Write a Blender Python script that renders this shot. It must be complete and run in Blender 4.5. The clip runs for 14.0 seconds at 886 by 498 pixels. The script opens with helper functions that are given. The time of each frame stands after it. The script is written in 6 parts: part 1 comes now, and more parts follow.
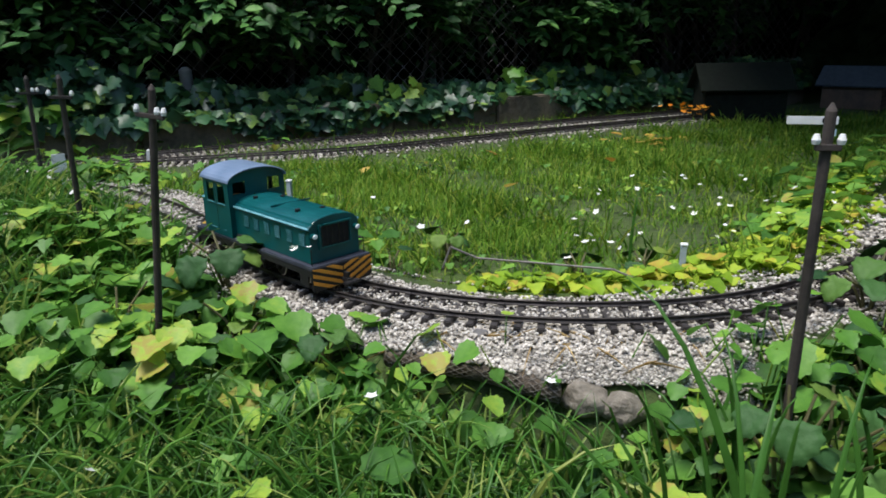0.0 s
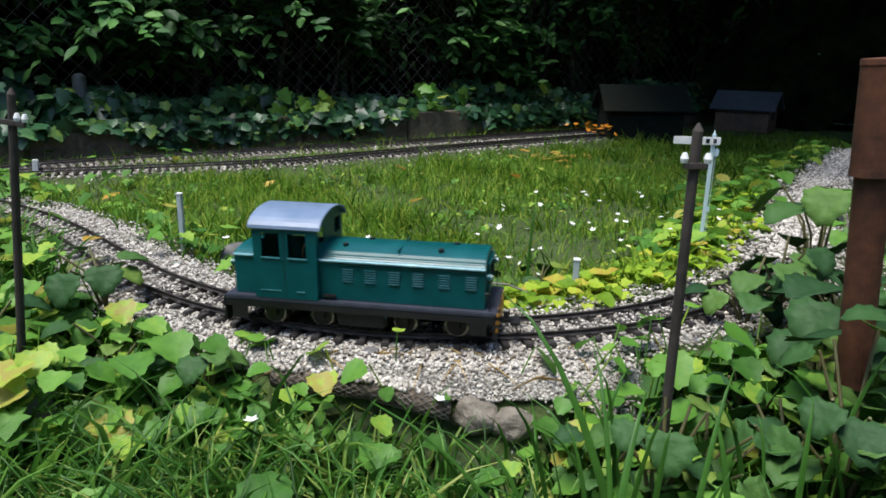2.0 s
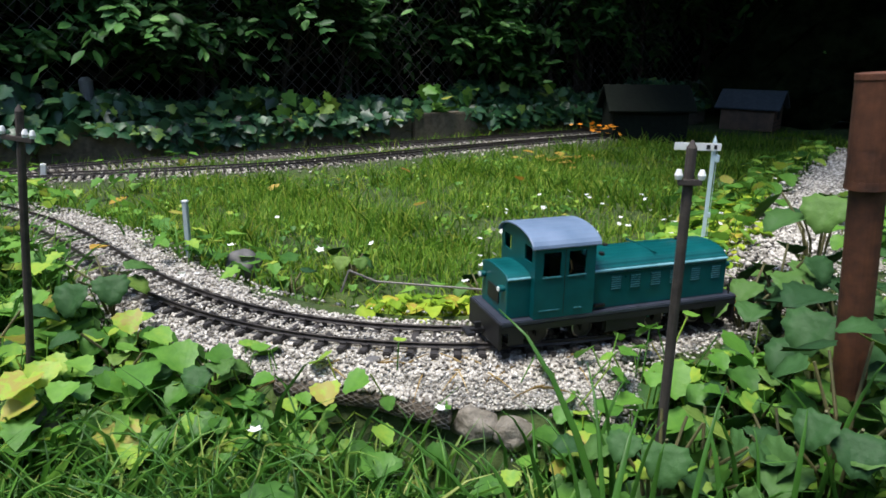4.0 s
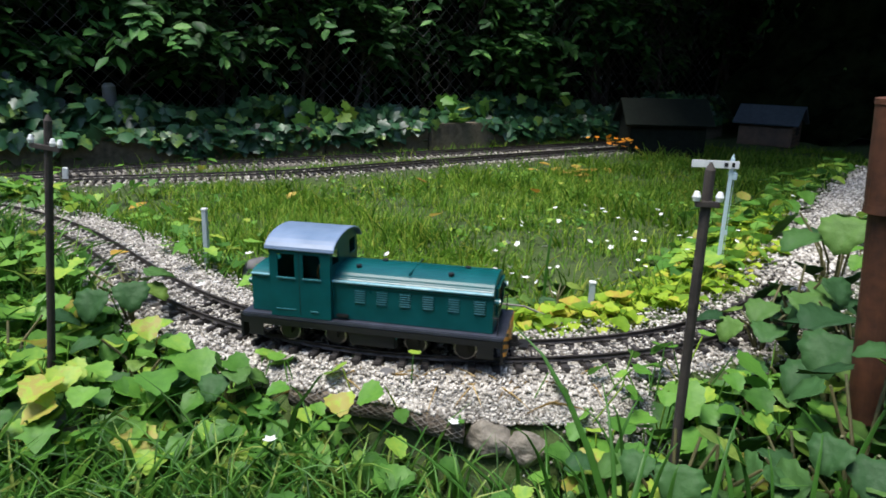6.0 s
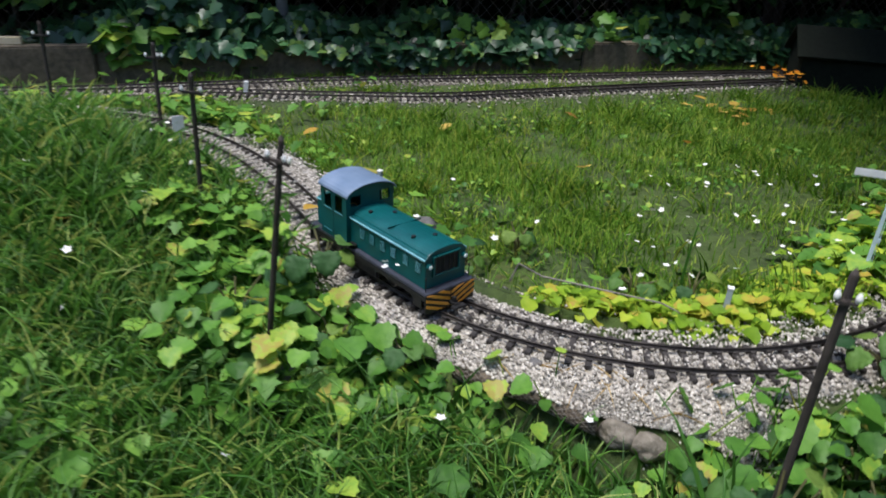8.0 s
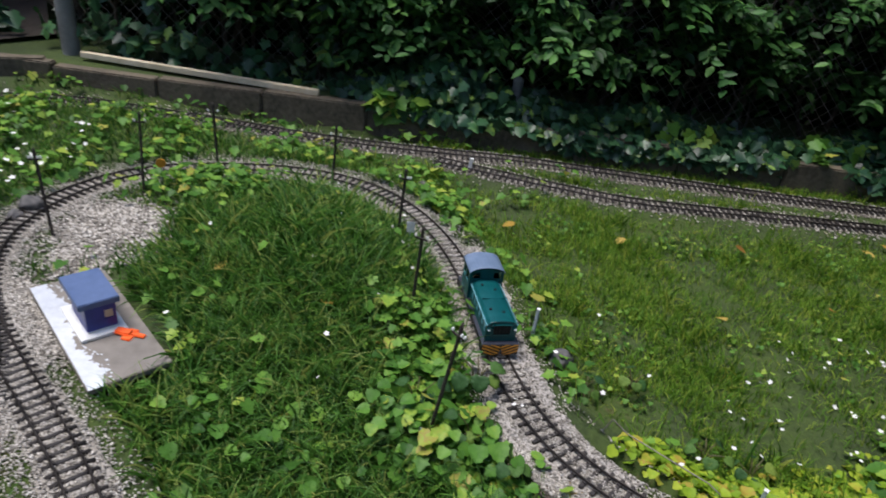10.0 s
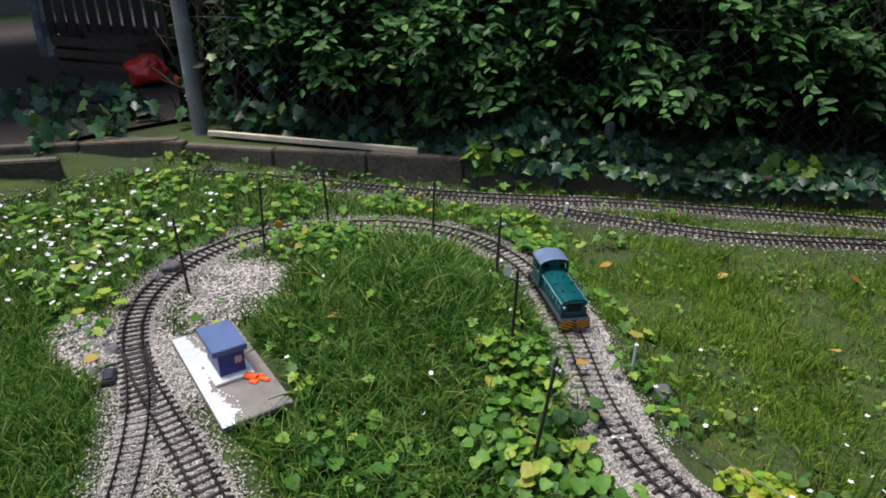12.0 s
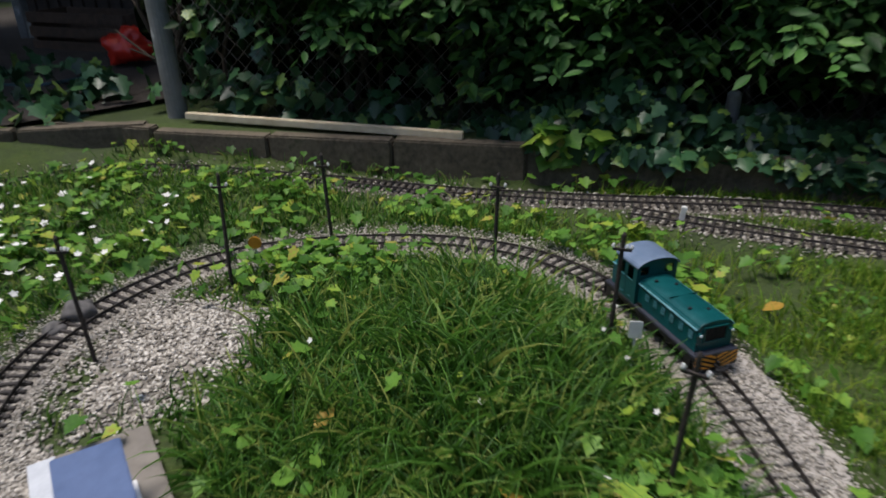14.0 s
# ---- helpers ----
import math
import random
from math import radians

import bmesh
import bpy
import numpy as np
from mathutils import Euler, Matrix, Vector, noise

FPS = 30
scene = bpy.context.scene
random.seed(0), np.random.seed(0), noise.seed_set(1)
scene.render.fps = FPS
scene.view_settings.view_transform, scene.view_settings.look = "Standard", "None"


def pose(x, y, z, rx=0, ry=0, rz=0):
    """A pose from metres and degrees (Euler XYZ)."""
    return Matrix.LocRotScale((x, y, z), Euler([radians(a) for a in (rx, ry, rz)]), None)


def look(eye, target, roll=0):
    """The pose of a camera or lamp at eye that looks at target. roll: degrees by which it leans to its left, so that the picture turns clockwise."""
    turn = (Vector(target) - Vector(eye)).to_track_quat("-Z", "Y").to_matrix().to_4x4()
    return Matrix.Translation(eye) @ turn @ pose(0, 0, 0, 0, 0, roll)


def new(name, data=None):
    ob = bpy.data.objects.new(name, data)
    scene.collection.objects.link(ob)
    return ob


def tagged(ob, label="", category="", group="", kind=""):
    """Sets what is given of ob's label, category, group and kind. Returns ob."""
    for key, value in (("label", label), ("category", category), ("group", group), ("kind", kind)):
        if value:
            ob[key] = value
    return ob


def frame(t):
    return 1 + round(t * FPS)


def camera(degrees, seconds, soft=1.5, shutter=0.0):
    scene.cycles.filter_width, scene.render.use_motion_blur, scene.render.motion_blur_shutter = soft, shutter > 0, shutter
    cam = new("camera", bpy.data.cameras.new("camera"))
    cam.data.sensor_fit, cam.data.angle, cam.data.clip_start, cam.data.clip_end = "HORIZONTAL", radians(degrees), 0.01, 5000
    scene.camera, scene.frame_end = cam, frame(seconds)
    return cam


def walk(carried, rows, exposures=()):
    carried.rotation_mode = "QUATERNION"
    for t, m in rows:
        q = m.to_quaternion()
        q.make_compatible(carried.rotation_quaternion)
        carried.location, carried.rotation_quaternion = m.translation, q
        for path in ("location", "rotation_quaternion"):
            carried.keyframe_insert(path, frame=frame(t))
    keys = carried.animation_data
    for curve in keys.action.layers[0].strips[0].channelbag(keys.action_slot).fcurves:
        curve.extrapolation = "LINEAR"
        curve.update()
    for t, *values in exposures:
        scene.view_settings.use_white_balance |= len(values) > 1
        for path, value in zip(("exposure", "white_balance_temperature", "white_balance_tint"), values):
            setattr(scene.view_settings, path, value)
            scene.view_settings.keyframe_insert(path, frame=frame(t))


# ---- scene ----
LENS = 65.8
cam = camera(LENS, 14.0, soft=1.7, shutter=0.5)
PATH = [
    (0, (0.065, -1.015, 0.354), (-0.152, -0.086, 0.055), -1.26),
    (0.5, (0.069, -1.013, 0.352), (-0.116, -0.074, 0.064), -0.34),
    (1, (0.078, -1.007, 0.353), (-0.074, -0.058, 0.078), 0.17),
    (1.5, (0.086, -1.005, 0.352), (-0.028, -0.051, 0.073), 0.52),
    (2, (0.094, -0.997, 0.351), (-0.007, -0.042, 0.072), 0.69),
    (2.5, (0.102, -0.999, 0.352), (-0.001, -0.043, 0.074), -0.05),
    (3, (0.101, -1.002, 0.357), (-0.009, -0.050, 0.072), -0.11),
    (5.5, (0.101, -1.002, 0.377), (-0.010, -0.047, 0.103), 1.29),
    (6, (0.098, -1.006, 0.376), (-0.032, -0.053, 0.105), 1.19),
    (6.5, (0.097, -1.006, 0.377), (-0.056, -0.055, 0.107), 1.06),
    (7, (0.091, -1.009, 0.382), (-0.092, -0.072, 0.086), 1.29),
    (7.5, (0.076, -1.025, 0.437), (-0.167, -0.128, 0.069), 1.83),
    (8, (0.061, -1.073, 0.567), (-0.227, -0.222, 0.127), 2.78),
    (8.5, (0.103, -1.120, 0.789), (-0.217, -0.317, 0.288), 3.92),
    (9, (0.184, -1.191, 0.973), (-0.231, -0.449, 0.446), 5.94),
    (9.2, (0.192, -1.216, 1.012), (-0.246, -0.480, 0.495), 7.16),
    (11.5, (0.310, -1.346, 1.131), (-0.343, -0.728, 0.693), 1.28),
    (12, (0.315, -1.346, 1.129), (-0.348, -0.735, 0.697), 0.23),
    (12.5, (0.234, -1.288, 1.093), (-0.446, -0.681, 0.682), -0.02),
    (13, (0.031, -1.097, 0.966), (-0.678, -0.517, 0.565), -1.06),
    (13.5, (-0.159, -0.961, 0.863), (-0.864, -0.374, 0.464), -1.45),
    (14, (-0.381, -0.818, 0.794), (-1.075, -0.241, 0.363), -1.09),
]
EXPOSURES = [(0.0, 0.82, 6350, 11), (1.5, 0.86, 6350, 11), (3.0, 1.04, 6350, 11), (6.5, 1.03, 6350, 11), (7.5, 0.93, 6350, 12), (8.5, 0.57, 6350, 14),
             (9.2, 0.36, 6350, 15), (11.5, 0.64, 6480, 16), (12.5, 0.64, 6480, 16), (13.0, 0.42, 6650, 14), (14.0, 0.22, 6700, 14)]
walk(cam, [(t, look(e, g, r)) for t, e, g, r in PATH], EXPOSURES)

# ---------------------------------------------------------------- light
SUN_AZ, SUN_EL = radians(228), radians(74)
world = bpy.data.worlds.new("sky")
scene.world = world
world.use_nodes = True
wn = world.node_tree.nodes
sky = wn.new("ShaderNodeTexSky")
sky.sky_type = "NISHITA"
sky.sun_disc = False
sky.sun_elevation = SUN_EL
sky.sun_rotation = SUN_AZ
world.node_tree.links.new(sky.outputs[0], wn["Background"].inputs[0])
wn["Background"].inputs[1].default_value = 0.15
sun_data = bpy.data.lights.new("sun", "SUN")
sun_data.energy = 3.2
sun_data.angle = radians(25)
sun_data.color = (1.0, 0.96, 0.9)
sun = new("sun", sun_data)
sun.matrix_world = look((math.sin(SUN_AZ) * math.cos(SUN_EL) * 20, math.cos(SUN_AZ) * math.cos(SUN_EL) * 20,
                         math.sin(SUN_EL) * 20), (0, 0, 0))


# ---------------------------------------------------------------- materials
def nodes_of(name):
    m = bpy.data.materials.new(name)
    m.use_nodes = True
    nt = m.node_tree
    return m, nt, nt.nodes["Principled BSDF"]


def ramp(nt, stops):
    r = nt.nodes.new("ShaderNodeValToRGB")
    el = r.color_ramp.elements
    while len(el) < len(stops):
        el.new(0.5)
    for e, (p, c) in zip(el, stops):
        e.position, e.color = p, (*c, 1)
    return r


def noise_tex(nt, scale, detail=6, rough=0.6, coords=None):
    n = nt.nodes.new("ShaderNodeTexNoise")
    n.inputs["Scale"].default_value = scale
    n.inputs["Detail"].default_value = detail
    n.inputs["Roughness"].default_value = rough
    if coords is None:
        tc = nt.nodes.new("ShaderNodeTexCoord")
        coords = tc.outputs["Object"]
    nt.links.new(coords, n.inputs["Vector"])
    return n


def bump(nt, bsdf, src, strength, dist):
    b = nt.nodes.new("ShaderNodeBump")
    b.inputs["Strength"].default_value = strength
    b.inputs["Distance"].default_value = dist
    nt.links.new(src, b.inputs["Height"])
    nt.links.new(b.outputs[0], bsdf.inputs["Normal"])


def surface(name, dark, light, scale=40, rough=0.7, metal=0.0, relief=0.3, depth=0.002, spots=None, coarse=6, spec=0.5):
    """Two-scale mottled surface: coarse stains over fine grain."""
    m, nt, b = nodes_of(name)
    fine = noise_tex(nt, scale)
    big = noise_tex(nt, coarse, 3)
    mix = nt.nodes.new("ShaderNodeMath")
    mix.operation = "MULTIPLY_ADD"
    mix.inputs[1].default_value = 0.5
    half = nt.nodes.new("ShaderNodeMath")
    half.operation = "MULTIPLY"
    half.inputs[1].default_value = 0.5
    nt.links.new(big.outputs[0], half.inputs[0])
    nt.links.new(fine.outputs[0], mix.inputs[0])
    nt.links.new(half.outputs[0], mix.inputs[2])
    r = ramp(nt, [(0.36, dark), (0.64, light)] if not spots else [(0.34, dark), (0.58, light), (0.68, spots)])
    nt.links.new(mix.outputs[0], r.inputs[0])
    nt.links.new(r.outputs[0], b.inputs["Base Color"])
    rr = ramp(nt, [(0.3, (rough * 0.8,) * 3), (0.7, (min(1, rough * 1.2),) * 3)])
    nt.links.new(big.outputs[0], rr.inputs[0])
    nt.links.new(rr.outputs[0], b.inputs["Roughness"])
    b.inputs["Metallic"].default_value = metal
    b.inputs["Specular IOR Level"].default_value = spec
    bump(nt, b, fine.outputs[0], relief, depth)
    return m


def island(name, stops, rough=0.6, translucent=0.0, relief=0.0, scale=300, spec=0.4):
    """Colour that varies from piece to piece of one mesh."""
    m, nt, b = nodes_of(name)
    g = nt.nodes.new("ShaderNodeNewGeometry")
    r = ramp(nt, stops)
    fine = noise_tex(nt, scale, 3)
    add = nt.nodes.new("ShaderNodeMath")
    add.operation = "MULTIPLY_ADD"
    add.inputs[1].default_value = 0.45
    sub = nt.nodes.new("ShaderNodeMath")
    sub.operation = "SUBTRACT"
    sub.inputs[1].default_value = 0.22
    nt.links.new(g.outputs["Random Per Island"], sub.inputs[0])
    nt.links.new(fine.outputs[0], add.inputs[0])
    nt.links.new(sub.outputs[0], add.inputs[2])
    nt.links.new(add.outputs[0], r.inputs[0])
    nt.links.new(r.outputs[0], b.inputs["Base Color"])
    b.inputs["Roughness"].default_value = rough
    b.inputs["Specular IOR Level"].default_value = spec
    if relief:
        bump(nt, b, fine.outputs[0], relief, 0.002)
    if translucent:
        t = nt.nodes.new("ShaderNodeBsdfTranslucent")
        nt.links.new(r.outputs[0], t.inputs[0])
        mx = nt.nodes.new("ShaderNodeMixShader")
        mx.inputs[0].default_value = translucent
        nt.links.new(b.outputs[0], mx.inputs[1])
        nt.links.new(t.outputs[0], mx.inputs[2])
        nt.links.new(mx.outputs[0], nt.nodes["Material Output"].inputs[0])
    return m


M_SOIL = surface("soil_and_moss", (0.014, 0.026, 0.004), (0.042, 0.072, 0.009), 60, 0.95, relief=0.8, depth=0.01, spots=(0.07, 0.062, 0.022), coarse=3)
M_GRASS = island("grass_blades", [(0.0, (0.022, 0.068, 0.010)), (0.4, (0.054, 0.162, 0.022)), (0.75, (0.118, 0.268, 0.04)), (0.97, (0.29, 0.35, 0.085))], 0.42, 0.36, scale=60, spec=0.28)
M_LAWN = island("lawn_blades", [(0.0, (0.04, 0.10, 0.010)), (0.4, (0.09, 0.205, 0.018)), (0.7, (0.165, 0.305, 0.028)), (1.0, (0.3, 0.35, 0.055))], 0.6, 0.4, scale=4, spec=0.15)
M_HERB = island("herb_leaves", [(0.0, (0.038, 0.115, 0.018)), (0.4, (0.092, 0.235, 0.032)), (0.75, (0.17, 0.345, 0.05)), (0.95, (0.33, 0.45, 0.055)), (1.0, (0.36, 0.32, 0.07))], 0.48, 0.36, 0.5, 110, spec=0.26)
M_CLOVER = island("ground_cover_leaves", [(0.0, (0.10, 0.2, 0.014)), (0.5, (0.24, 0.38, 0.025)), (0.85, (0.38, 0.47, 0.04)), (1.0, (0.4, 0.3, 0.05))], 0.55, 0.35, 0.3, 90, spec=0.2)
M_IVY = island("ivy_leaves", [(0.0, (0.010, 0.036, 0.015)), (0.55, (0.028, 0.09, 0.036)), (0.85, (0.055, 0.145, 0.052)), (1.0, (0.18, 0.29, 0.05))], 0.36, 0.12, 0.3, 60)
M_HEDGE = island("hedge_leaves", [(0.0, (0.008, 0.032, 0.008)), (0.5, (0.022, 0.07, 0.016)), (0.85, (0.044, 0.125, 0.025)), (1.0, (0.085, 0.2, 0.04))], 0.5, 0.22, 0.2, 40, spec=0.2)
# Lighter copy of the hedge leaves; sunlight is put into the colour.
M_SPRAY = island("lit_hedge_leaves", [(0.0, (0.016, 0.056, 0.015)), (0.4, (0.038, 0.115, 0.028)), (0.8, (0.07, 0.19, 0.042)), (1.0, (0.13, 0.28, 0.06))], 0.48, 0.25, 0.2, 40, spec=0.22)
M_TWIG = surface("twigs", (0.02, 0.014, 0.009), (0.07, 0.05, 0.032), 80, 0.9)
# Near-black colour that carries the shade inside the hedge.
M_HEDGESHADE = surface("hedge_shade", (0.004, 0.006, 0.003), (0.014, 0.02, 0.008), 12, 1.0, relief=1.0, depth=0.05, spec=0.0)
M_STONE = island("limestone_chips", [(0.0, (0.11, 0.098, 0.08)), (0.3, (0.26, 0.24, 0.205)), (0.65, (0.40, 0.375, 0.325)), (1.0, (0.62, 0.585, 0.52))], 0.9, 0, 0.5, 200)
M_GRIT = surface("ballast_bed", (0.25, 0.228, 0.19), (0.46, 0.43, 0.37), 150, 0.95, relief=1.0, depth=0.006, coarse=12)
M_SAND = surface("mortar_sand", (0.28, 0.26, 0.23), (0.44, 0.41, 0.37), 120, 0.95, relief=0.7, depth=0.004, coarse=8)
M_RAIL = surface("weathered_rail", (0.02, 0.017, 0.015), (0.075, 0.066, 0.06), 60, 0.5, 0.7)
M_SLEEPER = surface("dark_plastic_sleeper", (0.014, 0.012, 0.011), (0.04, 0.034, 0.03), 90, 0.7)
M_DUSTY = surface("lime_dusted_sleeper", (0.05, 0.046, 0.04), (0.33, 0.31, 0.275), 110, 0.9, coarse=4, relief=0.4, depth=0.001)
M_LOOPBED = surface("weedy_grit_bed", (0.06, 0.056, 0.04), (0.32, 0.29, 0.25), 120, 0.95, relief=1.0, depth=0.008, spots=(0.16, 0.15, 0.10), coarse=10)
M_BACKBED = surface("dark_silted_bed", (0.03, 0.026, 0.02), (0.15, 0.135, 0.11), 130, 0.95, relief=1.0, depth=0.006, coarse=9)
M_CONCRETE = surface("damp_concrete", (0.034, 0.028, 0.018), (0.135, 0.112, 0.078), 45, 0.9, relief=0.6, depth=0.004, spots=(0.05, 0.055, 0.028), coarse=5)
M_TEAL = surface("teal_paint", (0.0015, 0.055, 0.058), (0.0025, 0.08, 0.083), 30, 0.34, relief=0.05, depth=0.0005, coarse=15, spec=0.35)
M_ROOF = surface("grey_blue_roof_paint", (0.095, 0.145, 0.22), (0.145, 0.20, 0.29), 40, 0.4, relief=0.06, depth=0.0005, coarse=15)
M_BLACK = surface("matt_black_paint", (0.003, 0.003, 0.0035), (0.008, 0.008, 0.009), 80, 0.55, relief=0.1, depth=0.0005)
M_DECK = surface("grey_deck_paint", (0.022, 0.025, 0.036), (0.045, 0.05, 0.068), 80, 0.4, relief=0.1, depth=0.0005)
# Slats and small fittings take a paler teal than the body.
M_LOUVRE = surface("pale_louvre_paint", (0.015, 0.115, 0.13), (0.085, 0.215, 0.24), 200, 0.45, spec=0.3)
# Pale edge colour carries the sky's highlight along with paint wear.
M_EDGE = surface("worn_edge_highlight", (0.07, 0.22, 0.25), (0.2, 0.38, 0.43), 60, 0.25, relief=0.02, depth=0.0003)
M_STRIPE = surface("amber_warning_paint", (0.5, 0.2, 0.015), (0.68, 0.3, 0.03), 90, 0.5, relief=0.05, depth=0.0005)
M_DARKHOLE = surface("grille_shadow", (0.003, 0.003, 0.003), (0.01, 0.01, 0.01), 200, 0.9)
M_STEEL = surface("wheel_steel", (0.2, 0.19, 0.17), (0.4, 0.38, 0.35), 90, 0.3, 0.9)
M_WHITE = surface("white_plastic", (0.6, 0.62, 0.6), (0.8, 0.8, 0.78), 60, 0.4, relief=0.05)
M_LENS = surface("lamp_glass", (0.6, 0.65, 0.65), (0.8, 0.85, 0.85), 60, 0.1)
M_POLE = surface("dark_pole_wood", (0.02, 0.016, 0.014), (0.06, 0.048, 0.04), 120, 0.8)
M_SIGNAL = surface("pale_blue_grey_paint", (0.42, 0.55, 0.58), (0.58, 0.7, 0.72), 80, 0.5, relief=0.1, depth=0.0005)
M_MARKER = surface("aged_grey_plastic", (0.28, 0.34, 0.36), (0.45, 0.52, 0.53), 60, 0.6, relief=0.1)
M_RUST = surface("rusty_steel", (0.035, 0.012, 0.006), (0.13, 0.045, 0.018), 60, 0.8, 0.2, relief=0.5)
M_BATTEN = surface("fresh_pine", (0.5, 0.42, 0.28), (0.72, 0.64, 0.47), 25, 0.6, relief=0.2)
M_OLDWOOD = surface("dark_stained_boards", (0.03, 0.022, 0.017), (0.075, 0.055, 0.042), 30, 0.8, relief=0.4)
M_HUTWOOD = surface("brown_hut_boards", (0.05, 0.03, 0.018), (0.12, 0.075, 0.045), 30, 0.8)
M_FELT = surface("dark_roof_felt", (0.004, 0.006, 0.004), (0.011, 0.015, 0.010), 60, 0.95, spec=0.15)
M_SLATE = surface("grey_blue_felt", (0.04, 0.05, 0.06), (0.075, 0.09, 0.105), 50, 0.7)
M_WIRE = surface("galvanised_wire", (0.08, 0.072, 0.065), (0.2, 0.185, 0.165), 80, 0.55, 0.3)
M_POSTPAINT = surface("peeling_post_paint", (0.10, 0.105, 0.10), (0.19, 0.2, 0.19), 14, 0.8, spots=(0.5, 0.52, 0.5), coarse=9)
M_BLUE = surface("royal_blue_card", (0.008, 0.02, 0.16), (0.014, 0.035, 0.24), 40, 0.45, relief=0.05)
M_BLUEROOF = surface("slate_blue_roof", (0.06, 0.10, 0.2), (0.09, 0.14, 0.27), 40, 0.5, relief=0.1)
M_ORANGE = surface("bright_orange_plastic", (0.75, 0.09, 0.015), (0.85, 0.14, 0.02), 40, 0.4, relief=0.05)
M_RED = surface("red_plastic", (0.5, 0.02, 0.01), (0.65, 0.035, 0.015), 20, 0.35, relief=0.05)
M_SLABTOP = surface("worn_white_board", (0.14, 0.125, 0.105), (0.22, 0.2, 0.172), 30, 0.8, coarse=7)
M_BARK = surface("rough_bark", (0.035, 0.025, 0.016), (0.17, 0.135, 0.095), 140, 0.95, relief=1.0, depth=0.006, coarse=22)
M_YLEAF = island("fallen_yellow_leaves", [(0.0, (0.22, 0.1, 0.02)), (0.5, (0.4, 0.24, 0.03)), (1.0, (0.52, 0.4, 0.1))], 0.6, 0.3, 0.3, 100)
M_PETAL = island("white_petals", [(0.0, (0.7, 0.7, 0.66)), (1.0, (0.85, 0.85, 0.82))], 0.6, 0.2)
M_ORPETAL = island("orange_petals", [(0.0, (0.6, 0.2, 0.01)), (1.0, (0.8, 0.38, 0.02))], 0.6, 0.2)
M_STRAW = island("dry_straw", [(0.0, (0.3, 0.2, 0.07)), (1.0, (0.5, 0.37, 0.16))], 0.7, 0.1)
M_LUMP = surface("crumbling_sand", (0.09, 0.078, 0.058), (0.27, 0.24, 0.19), 90, 0.95, relief=1.0, depth=0.006, coarse=14)
M_OLDPAINT = surface("flaking_white_paint", (0.42, 0.45, 0.48), (0.6, 0.63, 0.66), 60, 0.6, relief=0.1)
M_ROCK = surface("dark_stone", (0.05, 0.05, 0.05), (0.17, 0.16, 0.15), 40, 0.8, relief=0.6, depth=0.004)
M_HOSE = surface("blue_green_hose", (0.01, 0.04, 0.05), (0.02, 0.07, 0.08), 40, 0.5)


# ---------------------------------------------------------------- mesh helpers
def part(name, bm, material, parent, label="", m=None):
    me = bpy.data.meshes.new(name)
    bm.to_mesh(me)
    bm.free()
    me.materials.append(material)
    ob = new(name, me)
    ob.parent = parent
    if m is not None:
        ob.matrix_basis = m
    if label:
        tagged(ob, label)
    return ob


def smooth(ob):
    ob.data.polygons.foreach_set("use_smooth", [True] * len(ob.data.polygons))
    return ob


def box(bm, x0, x1, y0, y1, z0, z1, bevel=0.0):
    r = bmesh.ops.create_cube(bm, size=1, matrix=Matrix.Translation(((x0 + x1) / 2, (y0 + y1) / 2, (z0 + z1) / 2)) @ Matrix.Diagonal((x1 - x0, y1 - y0, z1 - z0, 1)))
    if bevel:
        vs = set(r["verts"])
        bmesh.ops.bevel(bm, geom=[e for e in bm.edges if e.verts[0] in vs and e.verts[1] in vs], offset=bevel, segments=2, affect="EDGES")
    return bm


def boxm(*a, bevel=0.0):
    return box(bmesh.new(), *a, bevel=bevel)


def rod(bm, a, b, r0, r1=None, n=10):
    a, b = Vector(a), Vector(b)
    r1 = r0 if r1 is None else r1
    q = (b - a).to_track_quat("Z", "Y").to_matrix().to_4x4()
    bmesh.ops.create_cone(bm, cap_ends=True, segments=n, radius1=r0, radius2=r1, depth=(b - a).length,
                          matrix=Matrix.Translation((a + b) / 2) @ q)
    return bm


def extrude_profile(profile, y0, y1, axis="y"):
    """A prism: profile of (u, v) points swept along one axis."""
    bm = bmesh.new()
    if axis == "y":
        A = [bm.verts.new((u, y0, v)) for u, v in profile]
        B = [bm.verts.new((u, y1, v)) for u, v in profile]
    else:
        A = [bm.verts.new((y0, u, v)) for u, v in profile]
        B = [bm.verts.new((y1, u, v)) for u, v in profile]
    n = len(profile)
    bm.faces.new(A)
    bm.faces.new(B[::-1])
    for i in range(n):
        bm.faces.new((A[i], B[i], B[(i + 1) % n], A[(i + 1) % n]))
    bmesh.ops.recalc_face_normals(bm, faces=bm.faces)
    return bm


def thing(name, m, label, category, group="", kind=""):
    ob = new(name)
    ob.matrix_basis = m
    return tagged(ob, label, category, group, kind)


def mesh_from(name, verts, faces, material, kind="", label="", category="", parent=None):
    me = bpy.data.meshes.new(name)
    me.vertices.add(len(verts))
    me.vertices.foreach_set("co", np.asarray(verts, np.float32).ravel())
    faces = np.asarray(faces, np.int32)
    k = faces.shape[1]
    me.loops.add(faces.size)
    me.loops.foreach_set("vertex_index", faces.ravel())
    me.polygons.add(len(faces))
    me.polygons.foreach_set("loop_start", np.arange(0, faces.size, k, dtype=np.int32))
    me.polygons.foreach_set("loop_total", np.full(len(faces), k, np.int32))
    me.update(calc_edges=True)
    me.validate()
    me.materials.append(material)
    ob = new(name, me)
    ob.parent = parent
    return tagged(ob, label, category, "", kind)


